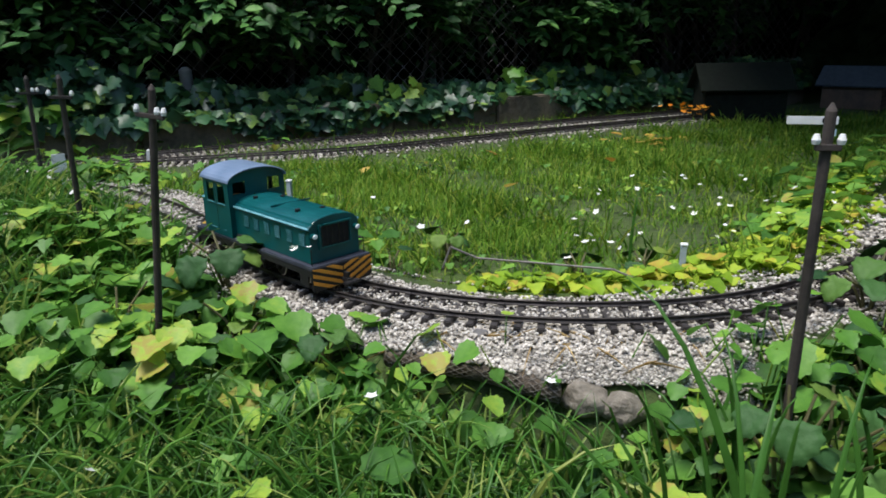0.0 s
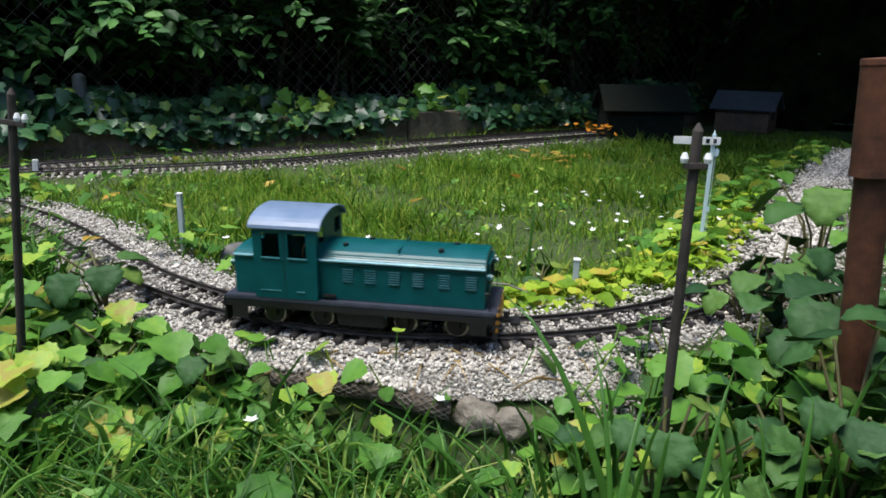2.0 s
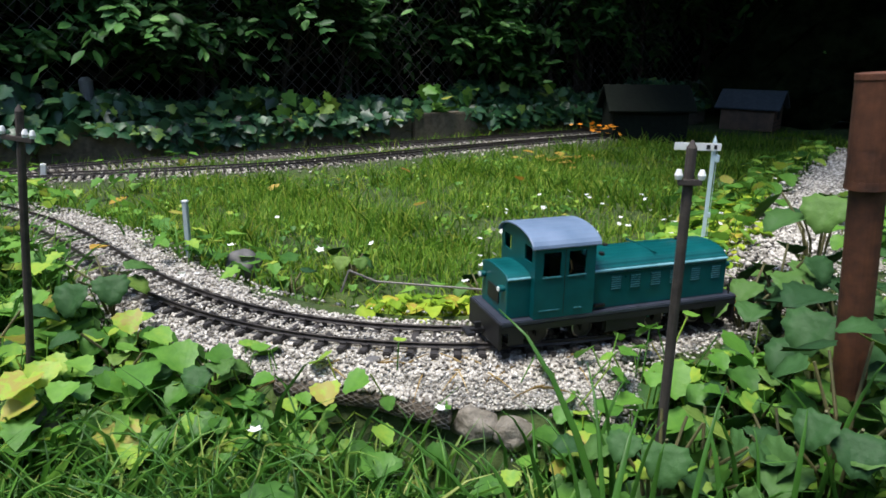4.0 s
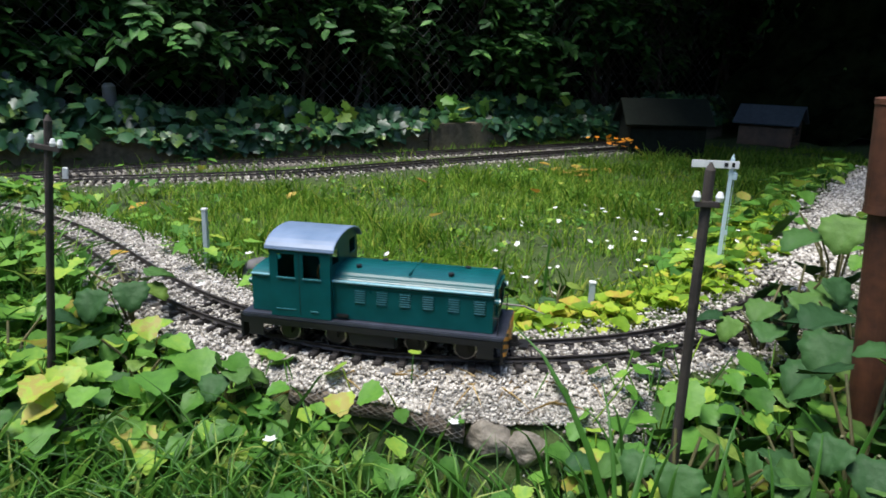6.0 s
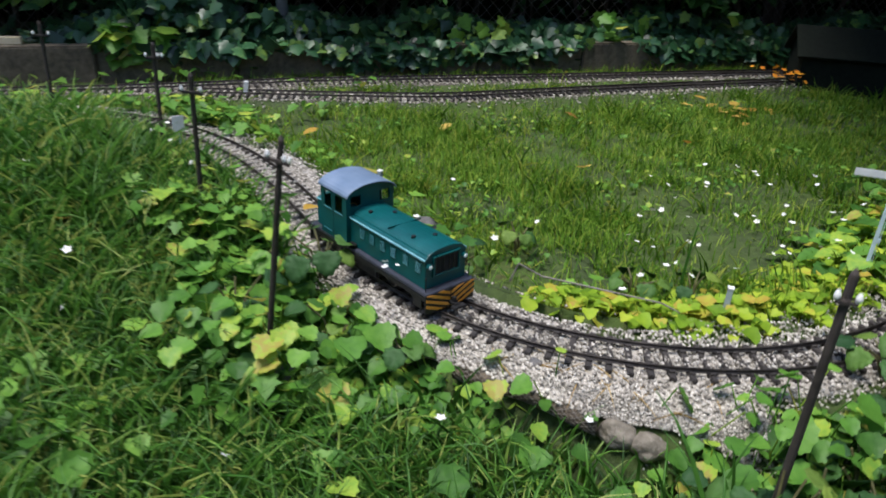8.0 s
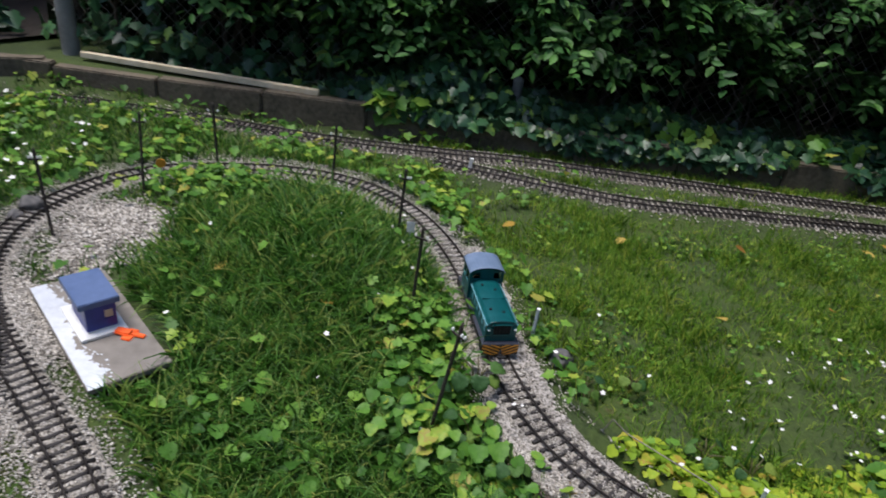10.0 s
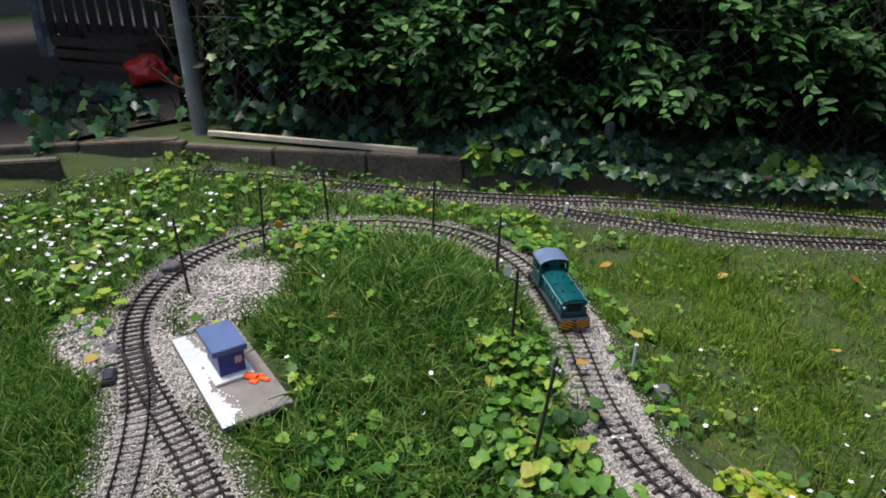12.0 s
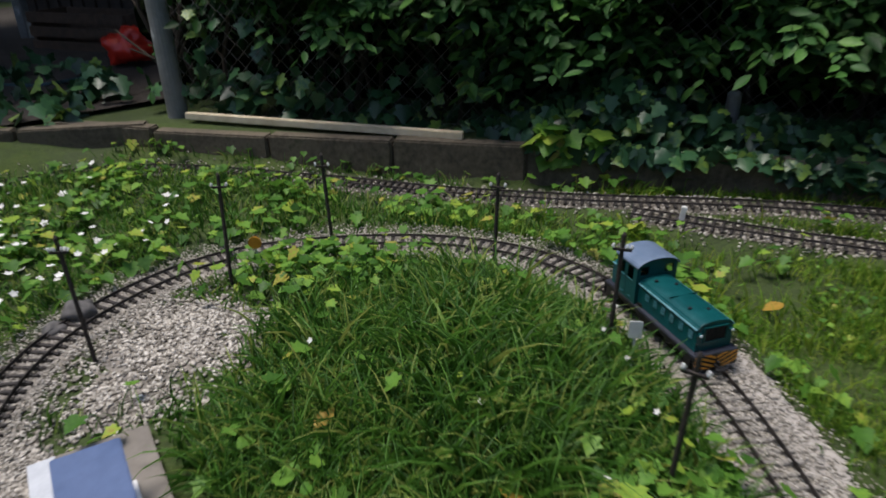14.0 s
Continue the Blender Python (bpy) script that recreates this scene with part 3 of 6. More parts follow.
    for sx in (-1, 1):
        c = part("coupler", boxm(*sorted((sx * .168, sx * .190)), -.004, .004, .012, .018, bevel=.001), M_BLACK, loco, "black hook coupler")
        part("loop", boxm(*sorted((sx * .186, sx * .197)), -.011, .011, .012, .016, bevel=.001), M_BLACK, c)
        part("hook", boxm(*sorted((sx * .176, sx * .184)), -.002, .002, .017, .026), M_BLACK, c)
        for sy in (-1, 1):
            part("step", boxm(sx * .150 - .011, sx * .150 + .011, sy * .041 - .003, sy * .041 + .003, .012, .0145), M_BLACK, loco)
            part("step_bracket", boxm(sx * .150 - .010, sx * .150 + .010, sy * .0435 - .0006, sy * .0435 + .0006, .012, .036), M_BLACK, loco)
    # sprung wheels
    for x in (-.112, -.049, .058, .122):
        for sy in (-1, 1):
            wh = bmesh.new()
            rod(wh, (x, sy * .0195, .0145), (x, sy * .0215, .0145), .0168, .0168, 24)
            rod(wh, (x, sy * .0215, .0145), (x, sy * .0265, .0145), .0150, .0145, 24)
            wheel = part("wheel", wh, M_BLACK, loco, "black wheel with bright tyre")
            ty = bmesh.new()
            segs = 24
            o = [ty.verts.new((x + .0147 * math.cos(2 * math.pi * i / segs), sy * .0267, .0145 + .0147 * math.sin(2 * math.pi * i / segs))) for i in range(segs)]
            q = [ty.verts.new((x + .0128 * math.cos(2 * math.pi * i / segs), sy * .0273, .0145 + .0128 * math.sin(2 * math.pi * i / segs))) for i in range(segs)]
            for i in range(segs):
                ty.faces.new((o[i], o[(i + 1) % segs], q[(i + 1) % segs], q[i]))
            part("tyre", ty, M_STEEL, wheel)
            part("axle_box", boxm(x - .005, x + .005, sy * .030 - .0025, sy * .030 + .0025, .012, .028, bevel=.001), M_BLACK, loco)
    part("side_tag", boxm(.036, .039, -.0415, -.040, .024, .034), M_LOUVRE, loco)
    return loco


def glass(name):
    m, nt, b = nodes_of(name)
    b.inputs["Base Color"].default_value = (0.75, 0.8, 0.78, 1)
    b.inputs["Roughness"].default_value = 0.05
    b.inputs["Transmission Weight"].default_value = 1.0
    b.inputs["IOR"].default_value = 1.1
    return m


M_PANE = glass("cab_window_glass")
M_STRAWPAINT = surface("brass_handwheel", (0.4, 0.25, 0.1), (0.55, 0.36, 0.16), 60, 0.4, 0.5)
loco = build_loco()
loco.scale = (.935, 1.08, .91)
for o in loco.children_recursive:
    if o.name.split(".")[0] in ("hood", "cab_roof", "rear_hood", "hood_bead"):
        md = o.modifiers.new("soft", "BEVEL")
        md.width, md.segments, md.limit_method, md.angle_limit = 0.0012, 2, "ANGLE", radians(40)

# time and distance of the locomotive's middle along the main line
LOCO_RUN = [
    (0.0, 2.714), (1.0, 2.545), (2.0, 2.373), (2.5, 2.287), (3.0, 2.204), (3.5, 2.128), (3.85, 2.085), (4.1, 2.073), (4.35, 2.085), (4.7, 2.140), (5.1, 2.222), (5.5, 2.300),
    (6.5, 2.449), (7.5, 2.586), (8.5, 2.738), (9.0, 2.812), (10.2, 2.990), (11.5, 3.184), (12.0, 3.254), (12.5, 3.320), (13.0, 3.376), (13.5, 3.422), (14.0, 3.468),
]


# ---------------------------------------------------------------- line-side things
def telegraph_pole(x, y, z0, h, lean_x=0.0, lean_y=0.0, yaw=0.0, r=.0042, insul=3, arm_half=.017):
    p = thing("telegraph_pole", pose(x, y, z0, lean_x, lean_y, yaw), "thin dark wooden model telegraph pole with white insulators", "telegraph pole", "telegraph poles along the track")
    part("pole", rod(bmesh.new(), (0, 0, -.04), (0, 0, h), r * 1.1, r, 10), M_POLE, p)
    part("cap", rod(bmesh.new(), (0, 0, h), (0, 0, h + .006), r, .001, 10), M_POLE, p)
    arm = part("crossarm", boxm(-arm_half, arm_half, -.0022 - r, .0022 - r, h - .030, h - .025, bevel=.0006), M_POLE, p)
    for k in range(insul):
        u = (-1, 1, .5, -.5)[k] * arm_half * .95
        ins = bmesh.new()
        rod(ins, (u, -r, h - .025), (u, -r, h - .0215), .0026, .0034, 10)
        rod(ins, (u, -r, h - .0215), (u, -r, h - .017), .0034, .0018, 10)
        part("insulator", ins, M_WHITE, arm, "white insulator")
    return p


def gz_at(x, y):
    return float(land(np.array([[x, y]]))[0])


for x, y, top, lx, ly, yw, n in ((-.447, -.362, .308, 0, 7.5, 0, 3), (-.742, -.11, .305, 4, 3, 20, 2), (-1.035, .135, .29, 2, 2, 35, 3), (-1.70, -.625, .288, 0, -2, 50, 4),
                                 (-1.80, -.29, .302, 0, 2, 60, 2), (-1.76, -.03, .30, 0, -2, 40, 2), (-1.40, .18, .295, 1, 2, 40, 2), (.236, -.432, .292, 0, 0, 0, 2)):
    z = gz_at(x, y)
    telegraph_pole(x, y, z, top - z, lx, ly, yw, insul=n, arm_half=.0095 if x > 0 else .017)

sig = thing("semaphore_signal", pose(.417, .188, gz_at(.417, .188), 0, .5, 0), "pale blue-grey model semaphore signal with a level arm", "signal")
SH = .222 - gz_at(.417, .188)
part("mast", box(boxm(-.003, .003, -.003, .003, -.03, SH, bevel=.0008), -.0045, .0045, -.0045, .0045, -.005, .02), M_SIGNAL, sig)
arm_ = part("arm", boxm(-.066, .010, -.0062, -.0045, SH - .017, SH - .004, bevel=.0008), M_WHITE, sig, "white signal arm")
part("spectacle", boxm(-.014, -.008, -.0066, -.0044, SH - .014, SH - .007), M_BLACK, arm_)
part("spectacle", boxm(-.002, .003, -.0066, -.0044, SH - .014, SH - .007), M_BLACK, arm_)
part("lamp", boxm(.003, .010, -.004, .004, SH - .036, SH - .024, bevel=.001), M_SIGNAL, sig)
part("finial", rod(bmesh.new(), (0, 0, SH), (0, 0, SH + .007), .0025, .0005, 8), M_SIGNAL, sig)
part("pull_wire", rod(bmesh.new(), (.006, 0, .02), (.006, 0, SH - .02), .0006, n=5), M_SIGNAL, sig)
part("bracket", boxm(.002, .007, -.003, .003, .083, .091), M_SIGNAL, sig)

for x, y, top in ((-.463, .069, .115), (.186, -.038, .062)):
    z = gz_at(x, y)
    mk = thing("marker_post", pose(x, y, z, 0, 1, 0), "short pale grey plastic post beside the ballast", "marker post")
    part("stem", boxm(-.0042, .0042, -.0042, .0042, -.02, top - z, bevel=.001), M_MARKER, mk)
    part("cap", boxm(-.005, .005, -.005, .005, top - z, top - z + .003, bevel=.0008), M_WHITE, mk)

# small line-side signs
z = gz_at(-.964, .112)
tag = thing("trackside_plate", pose(-.964, .112, z, 0, 0, 40), "small white plate on a thin stake beside the loop", "sign")
part("stake", rod(bmesh.new(), (0, 0, -.02), (0, 0, .125 - z), .0022, n=8), M_MARKER, tag)
part("plate", boxm(-.012, .012, -.0035, -.0015, .112 - z, .148 - z, bevel=.0008), M_WHITE, tag)
z = gz_at(-1.84, -.20)
dial = thing("track_sign", pose(-1.84, -.20, z, 0, 0, 55), "round yellow sign on a short pale post inside the loop", "sign")
part("stem", rod(bmesh.new(), (0, 0, -.02), (0, 0, .09 - z), .0028, n=8), M_MARKER, dial)
part("disc", rod(bmesh.new(), (0, -.005, .098 - z), (0, -.002, .098 - z), .016, n=20), M_STRIPE, dial)
peg = thing("marker_peg", pose(-1.38, .95, gz_at(-1.38, .95), 0, 6, 30), "short white peg leaning beside the second track", "peg")
part("stem", boxm(-.008, .008, -.008, .008, -.02, .05, bevel=.002), M_WHITE, peg)

# rusty post at the edge of the bed
rp = thing("rusty_post", pose(.440, -.334, 0, 0, -4.5, 0), "rust-brown steel tube post with a wider sleeve", "post")
part("tube", rod(bmesh.new(), (0, 0, -.12), (0, 0, .345), .0155, n=24), M_RUST, rp)
sleeve = part("sleeve", rod(bmesh.new(), (0, 0, .253), (0, 0, .347), .0195, .0185, n=24), M_RUST, rp)
part("rim", rod(bmesh.new(), (0, 0, .345), (0, 0, .350), .0192, .0188, n=24), M_RUST, sleeve)
part("collar", rod(bmesh.new(), (0, 0, .246), (0, 0, .254), .0203, .0197, n=24), M_RUST, sleeve)

# board with the blue cabin
bz = gz_at(-1.17, -.72) + .02
board = thing("baseboard_panel", pose(-1.187, -.742, bz, 1, 0, -8.5), "weathered board with flaking white paint lying on chips", "board")
part("panel", boxm(-.228, .228, -.09, .09, -.008, .008, bevel=.002), M_SLABTOP, board)
rpaint = random.Random(3)
paint_bm = bmesh.new()
edge_ = .045
for i in range(76):
    x = -.226 + i * .006
    edge_ += rpaint.uniform(-.009, .009) + (.036 - edge_) * .12
    box(paint_bm, x, x + .0061, -.0885, -.0885 + max(.012, edge_), .0082, .0088)
    if rpaint.random() < .45:
        y0 = -.0885 + edge_ + rpaint.uniform(.004, .02)
        box(paint_bm, x, x + .005, y0, y0 + rpaint.uniform(.002, .006), .0082, .0086)
part("paint", paint_bm, M_OLDPAINT, board, "flaking white paint along one edge")

cabin = thing("signal_cabin", pose(-1.195, -.742, bz + .0089, 0, 0, -8.5), "small dark blue toy cabin with overhanging slate roof", "toy building")
part("base_plate", boxm(-.085, .075, -.052, .052, 0, .008, bevel=.001), M_WHITE, cabin, "white base plate")
part("wall", boxm(-.06, .055, -.032, .036, .008, .075, bevel=.001), M_BLUE, cabin)
part("roof", boxm(-.085, .06, -.045, .046, .075, .092, bevel=.002), M_BLUEROOF, cabin, "flat slate-blue roof")
win = part("window", boxm(.0545, .056, .010, .028, .040, .060), M_BATTEN, cabin)
part("sill", boxm(.0545, .0585, .008, .030, .036, .039), M_BLUE, win)
part("skirting", boxm(.0545, .0565, -.032, .036, .008, .012), M_WHITE, cabin)
og = thing("toy_crane", pose(-1.10, -.712, bz + .0085, 0, 0, 30), "bright orange plastic toy part lying on the board", "toy part")
part("body", boxm(-.03, .012, -.012, .012, 0, .010, bevel=.003), M_ORANGE, og)
part("jib", boxm(.005, .045, -.006, .008, .001, .007, bevel=.002), M_ORANGE, og)
part("foot", boxm(-.004, .02, -.024, .02, 0, .005, bevel=.002), M_ORANGE, og)

M_STONEWIRE = surface("pale_wire", (0.09, 0.08, 0.065), (0.22, 0.2, 0.17), 90, 0.6)
# log that holds the ballast
log_bm = bmesh.new()
ns, nr = 22, 14
ring = []
for i in range(ns + 1):
    u = i / ns
    x, y, z = -.165 + .2 * u, -.322 - .026 * u + .008 * math.sin(3 * u), -0.001 - .012 * u
    rr = .0135 + .0015 * math.sin(9 * u) + .001 * math.cos(23 * u)
    ring.append([log_bm.verts.new((x + .002 * math.sin(7 * k + 5 * i), y + rr * math.cos(2 * math.pi * k / nr) * (1 + .08 * math.sin(5 * k + 3 * i)), z + rr * math.sin(2 * math.pi * k / nr) * (1 + .08 * math.cos(3 * k + 7 * i)))) for k in range(nr)])
for i in range(ns):
    for k in range(nr):
        log_bm.faces.new((ring[i][k], ring[i + 1][k], ring[i + 1][(k + 1) % nr], ring[i][(k + 1) % nr]))
log_bm.faces.new(ring[0][::-1])
log_bm.faces.new(ring[-1])
bmesh.ops.recalc_face_normals(log_bm, faces=log_bm.faces)
logt = thing("log_edging", Matrix(), "rough grey-brown log edging below the ballast", "log")
smooth(part("log", log_bm, M_BARK, logt))
V, F = [], []


def twine(a, b, r):
    a, b = np.array(a), np.array(b)
    d = (b - a) / np.linalg.norm(b - a)
    u = np.cross(d, (.2, .3, 1.0))
    u /= np.linalg.norm(u)
    w_ = np.cross(d, u)
    i = len(V)
    for e in (a, b):
        for k in range(3):
            V.append(e + r * (math.cos(2.1 * k) * u + math.sin(2.1 * k) * w_))
    for k in range(3):
        F.append((i + k, i + (k + 1) % 3, i + 3 + (k + 1) % 3, i + 3 + k))


def on_log(u, a):
    rr = .0144 + .0015 * math.sin(9 * u)
    return (-.165 + .2 * u, -.322 - .026 * u + .008 * math.sin(3 * u) + rr * math.cos(a), -0.001 - .012 * u + rr * math.sin(a))


for i in range(34):
    for k in range(14):
        for sg in (1, -1):
            u0, u1 = i / 34, (i + 1) / 34
            a0 = 2 * math.pi * (k + .5 * (i % 2)) / 14
            twine(on_log(u0, a0), on_log(u1, a0 + sg * math.pi / 14), .0005)
mesh_from("netting", V, F, M_STONEWIRE, parent=logt, label="pale wire netting round the log")


def rock(x, y, z, r, seed, material=None, label="grey stone half sunk beside the bed"):
    bm = bmesh.new()
    bmesh.ops.create_icosphere(bm, subdivisions=3, radius=1)
    for v in bm.verts:
        n_ = noise.noise(v.co * 1.3 + Vector((seed, seed * 2, 0))) * .35 + noise.noise(v.co * 4 + Vector((seed, 0, 3))) * .1
        v.co = Vector((v.co.x * r[0], v.co.y * r[1], v.co.z * r[2])) * (1 + n_)
    me = bpy.data.meshes.new("stone")
    bm.to_mesh(me)
    bm.free()
    me.materials.append(material or M_ROCK)
    ob = new("stone", me)
    ob.matrix_basis = pose(x, y, z, 0, 0, seed * 40)
    return tagged(smooth(ob), label, "stone", "stones")


rock(-.061, -.296, .021, (.009, .008, .006), 1, label="small dark stone lying on the pale chips")
rock(-1.90, -.60, .03, (.035, .03, .03), 2)
rock(-1.87, -.66, .02, (.03, .022, .022), 3)
rock(-1.53, -.93, .02, (.028, .022, .016), 4)
rock(-.30, -.47, -.08, (.045, .03, .025), 5)
rock(-.37, .07, -.0, (.035, .025, .03), 6)
rock(-.40, -.40, -.03, (.03, .02, .03), 7)
rock(-1.35, .62, -.03, (.05, .03, .022), 8)
rock(.062, -.338, -.028, (.026, .018, .022), 9, M_LUMP, "crumbling sandy lump below the ballast")
rock(.105, -.338, -.034, (.024, .02, .02), 10, M_LUMP, "crumbling sandy lump below the ballast")


# ---------------------------------------------------------------- edging, fence, far things
def along(s, off=0.0):
    p = CURB_A + CURB_DIR * s + CURB_N * off
    return p


curb_yaw = math.degrees(math.atan2(CURB_DIR[1], CURB_DIR[0]))
edging = thing("concrete_edging", pose(*CURB_A, -.06, 0, 0, curb_yaw), "row of damp mossy concrete edging blocks", "edging", kind="structure")
for i in range(-1, 11):
    part("edging_block", boxm(i * .492 + .036, i * .492 + .518, 0, .065, -.02, .138 + .006 * ((i * 7) % 3 - 1), bevel=.006), M_CONCRETE, edging)
part("joint_fill", boxm(-.4, 11 * .492, .012, .055, -.02, .12), M_TWIG, edging)
edging2 = thing("concrete_edging", pose(-3.19, -.005, -.06, 0, 0, -122), "mossy concrete edging blocks turning beside the track", "edging", kind="structure")
for i in range(3):
    part("edging_block", boxm(i * .5 + .006, i * .5 + .49, -.065, 0, -.02, .15, bevel=.006), M_CONCRETE, edging2)
slab = thing("stone_slab", pose(-3.42, -.80, -.02, 12, 0, 60), "grey concrete slab leaning at the track's bend", "slab")
part("slab_body", boxm(-.28, .28, -.02, .02, -.05, .12, bevel=.006), M_CONCRETE, slab)

batten_t = thing("pine_battens", Matrix.Translation((-3.185, .165, .084)) @ Matrix.Rotation(radians(32), 4, "Z"), "two pale new pine battens lying on the edging", "battens")
part("batten", boxm(0, 1.18, -.022, .000, 0, .026, bevel=.002), M_BATTEN, batten_t)
part("batten", boxm(.01, 1.17, .003, .024, 0, .021, bevel=.002), M_BATTEN, batten_t)

# posts of the fence
fp = thing("fence_post", pose(-3.30, .165, .04, 0, -2.5, 0), "grey fence post with peeling white paint", "fence post", "fence posts")
part("post", rod(bmesh.new(), (0, 0, -.1), (0, 0, 1.7), .042, .038, 18), M_POSTPAINT, fp)
for s, off, m_, r_ in ((2.2, .22, M_POSTPAINT, .026),):
    p = along(s, off)
    q = thing("fence_post", pose(p[0], p[1], .04, 2, 0, 0), "grey weathered concrete fence post in the ivy", "fence post", "fence posts")
    part("post", rod(bmesh.new(), (0, 0, -.1), (0, 0, .20), r_, r_ * .95, 14), m_, q)
    part("cap", rod(bmesh.new(), (0, 0, .20), (0, 0, .212), r_ * .95, r_ * .5, 14), m_, q)

# chain-link mesh
mesh_t = thing("chain_link_fence", Matrix.Translation((*along(0, .25), .06)) @ Matrix.Rotation(math.radians(curb_yaw), 4, "Z"), "rusty grey chain-link fence in front of the hedge", "fence")
V, F = [], []


def wire(a, b, r=.0013):
    a, b = np.array(a), np.array(b)
    d = b - a
    d = d / np.linalg.norm(d)
    u = np.cross(d, (0, 1, 0.3))
    u /= np.linalg.norm(u)
    w_ = np.cross(d, u)
    i = len(V)
    for e in (a, b):
        for k in range(4):
            t = math.pi * k / 2
            V.append(e + r * (math.cos(t) * u + math.sin(t) * w_))
    for k in range(4):
        F.append((i + k, i + (k + 1) % 4, i + 4 + (k + 1) % 4, i + 4 + k))


pitch_, hgt = .062, 1.25
for i in range(-20, 95):
    x = i * pitch_
    for sgn in (1, -1):
        n_ = int(hgt / (pitch_ / 2))
        px_, pz_ = x, 0.0
        for k in range(n_ // 2):
            x2 = px_ + sgn * pitch_
            if 0 <= px_ <= 5.6 and 0 <= x2 <= 5.6:
                wire((px_, .004 * sgn, pz_), (x2, -.004 * sgn, pz_ + pitch_), .0011)
            px_, pz_ = x2, pz_ + pitch_
mesh_from("wire_mesh", V, F, M_WIRE, parent=mesh_t)
V, F = [], []
for z in (.02, .62, 1.2):
    wire((0, .01, z), (5.6, .01, z), .0018)
mesh_from("line_wire", V, F, M_WIRE, parent=mesh_t)


def hutch(x, y, z, yaw, w, d, h, roof_m, wall_m, label):
    t = thing("wooden_hutch", pose(x, y, z, 0, 0, yaw), label, "hutch", "small huts on the lawn")
    body = part("body", extrude_profile([(-w / 2, 0), (w / 2, 0), (w / 2, h * .58), (0, h * .92), (-w / 2, h * .58)], -d / 2, d / 2), wall_m, t)
    part("entrance", rod(bmesh.new(), (0, -d / 2 - .004, h * .38), (0, -d / 2 + .01, h * .38), w * .13, n=16), M_DARKHOLE, body)
    for k in range(5):
        part("plank_line", boxm(-w / 2, w / 2, -d / 2 - .002, -d / 2, h * .1 * (k + 1), h * .1 * (k + 1) + .003), M_DARKHOLE, body)
    for s in (-1, 1):
        bm = boxm(0, math.hypot(w / 2, h * .34) + .03, -d / 2 - .03, d / 2 + .03, 0, .012, bevel=.002)
        a = math.atan2(h * .34, w / 2)
        mm = Matrix.Translation((0, 0, h * .925)) @ (Matrix.Rotation(a, 4, "Y") if s > 0 else Matrix.Rotation(math.pi, 4, "Z") @ Matrix.Rotation(a, 4, "Y"))
        bm.transform(mm)
        part("roof_side", bm, roof_m, t)
    return t


hutch(.66, 2.34, -.05, 97, .22, .34, .27, M_FELT, M_FELT, "dark green hutch with felt roof on the lawn")
hutch(1.33, 2.95, -.05, 60, .20, .27, .215, M_SLATE, M_HUTWOOD, "brown wooden hutch with grey-blue roof")

# slatted gate, pots and hose behind the edging
gate = thing("slatted_gate", pose(-6.3, .25, .05, 0, 0, 28), "dark stained wooden slat gate behind the bed", "gate")
for i in range(17):
    part("slat", boxm(i * .115, i * .115 + .08, 0, .02, .14, 1.5, bevel=.003), M_OLDWOOD, gate)
for z in (.22, .95):
    part("rail", boxm(-.02, 1.98, .02, .05, z, z + .09, bevel=.003), M_OLDWOOD, gate)
part("gate_post", boxm(-.12, -.03, -.03, .06, -.05, 1.7, bevel=.005), M_POSTPAINT, gate)
def crumpled(x, y, z, r, seed, material, label):
    """A limp, creased plastic thing: a lump folded by sharp ridges."""
    bm = bmesh.new()
    bmesh.ops.create_icosphere(bm, subdivisions=4, radius=1)
    for v in bm.verts:
        q = v.co * 1.5 + Vector((seed * 3.1, seed, 0))
        k = 1 + .45 * noise.noise(q) + .3 * (.4 - abs(noise.noise(q * 2.3))) + .08 * noise.noise(q * 7)
        v.co = Vector((v.co.x * r[0], v.co.y * r[1], max(-.5, v.co.z) * r[2])) * k
    me = bpy.data.meshes.new("plastic_sack")
    bm.to_mesh(me)
    bm.free()
    me.materials.append(material)
    ob = new("plastic_sack", me)
    ob.matrix_basis = pose(x, y, z, 0, 0, seed * 50)
    return tagged(smooth(ob), label, "sack", "red sacks by the fence post")


crumpled(-4.66, .42, .16, (.13, .10, .11), 1, M_RED, "crumpled bright red plastic sack on the soil")
crumpled(-4.72, .82, .19, (.17, .12, .13), 2, M_RED, "larger creased red plastic sack beside the post")
crate = thing("plastic_crate", pose(-5.45, .35, .06, 0, 0, 28), "low rust-brown crate before the slatted gate", "crate")
for z in (.0, .09, .18):
    part("crate_slat", boxm(-.42, .42, -.02, 0, z, z + .065, bevel=.004), M_HUTWOOD, crate)
for x in (-.42, .39):
    part("crate_end", boxm(x, x + .03, 0, .3, 0, .245, bevel=.004), M_HUTWOOD, crate)
part("crate_back", boxm(-.39, .39, .28, .3, 0, .245, bevel=.004), M_HUTWOOD, crate)
bm = bmesh.new()
bmesh.ops.create_icosphere(bm, subdivisions=3, radius=.065)
bl = thing("orange_ball", pose(-4.5, .60, .12), "orange plastic ball beside the red bucket", "ball")
smooth(part("shell", bm, M_ORANGE, bl))
bm = bmesh.new()
pth = [(-5.2, -.35, .075), (-4.9, -.28, .072), (-4.6, -.3, .074), (-4.4, -.15, .075), (-4.35, .05, .09), (-4.5, .2, .12)]
for a, b in zip(pth, pth[1:]):
    rod(bm, a, b, .012, n=8)
part("tube", bm, M_HOSE, thing("garden_hose", Matrix(), "dark blue-green garden hose lying on the soil", "hose"))

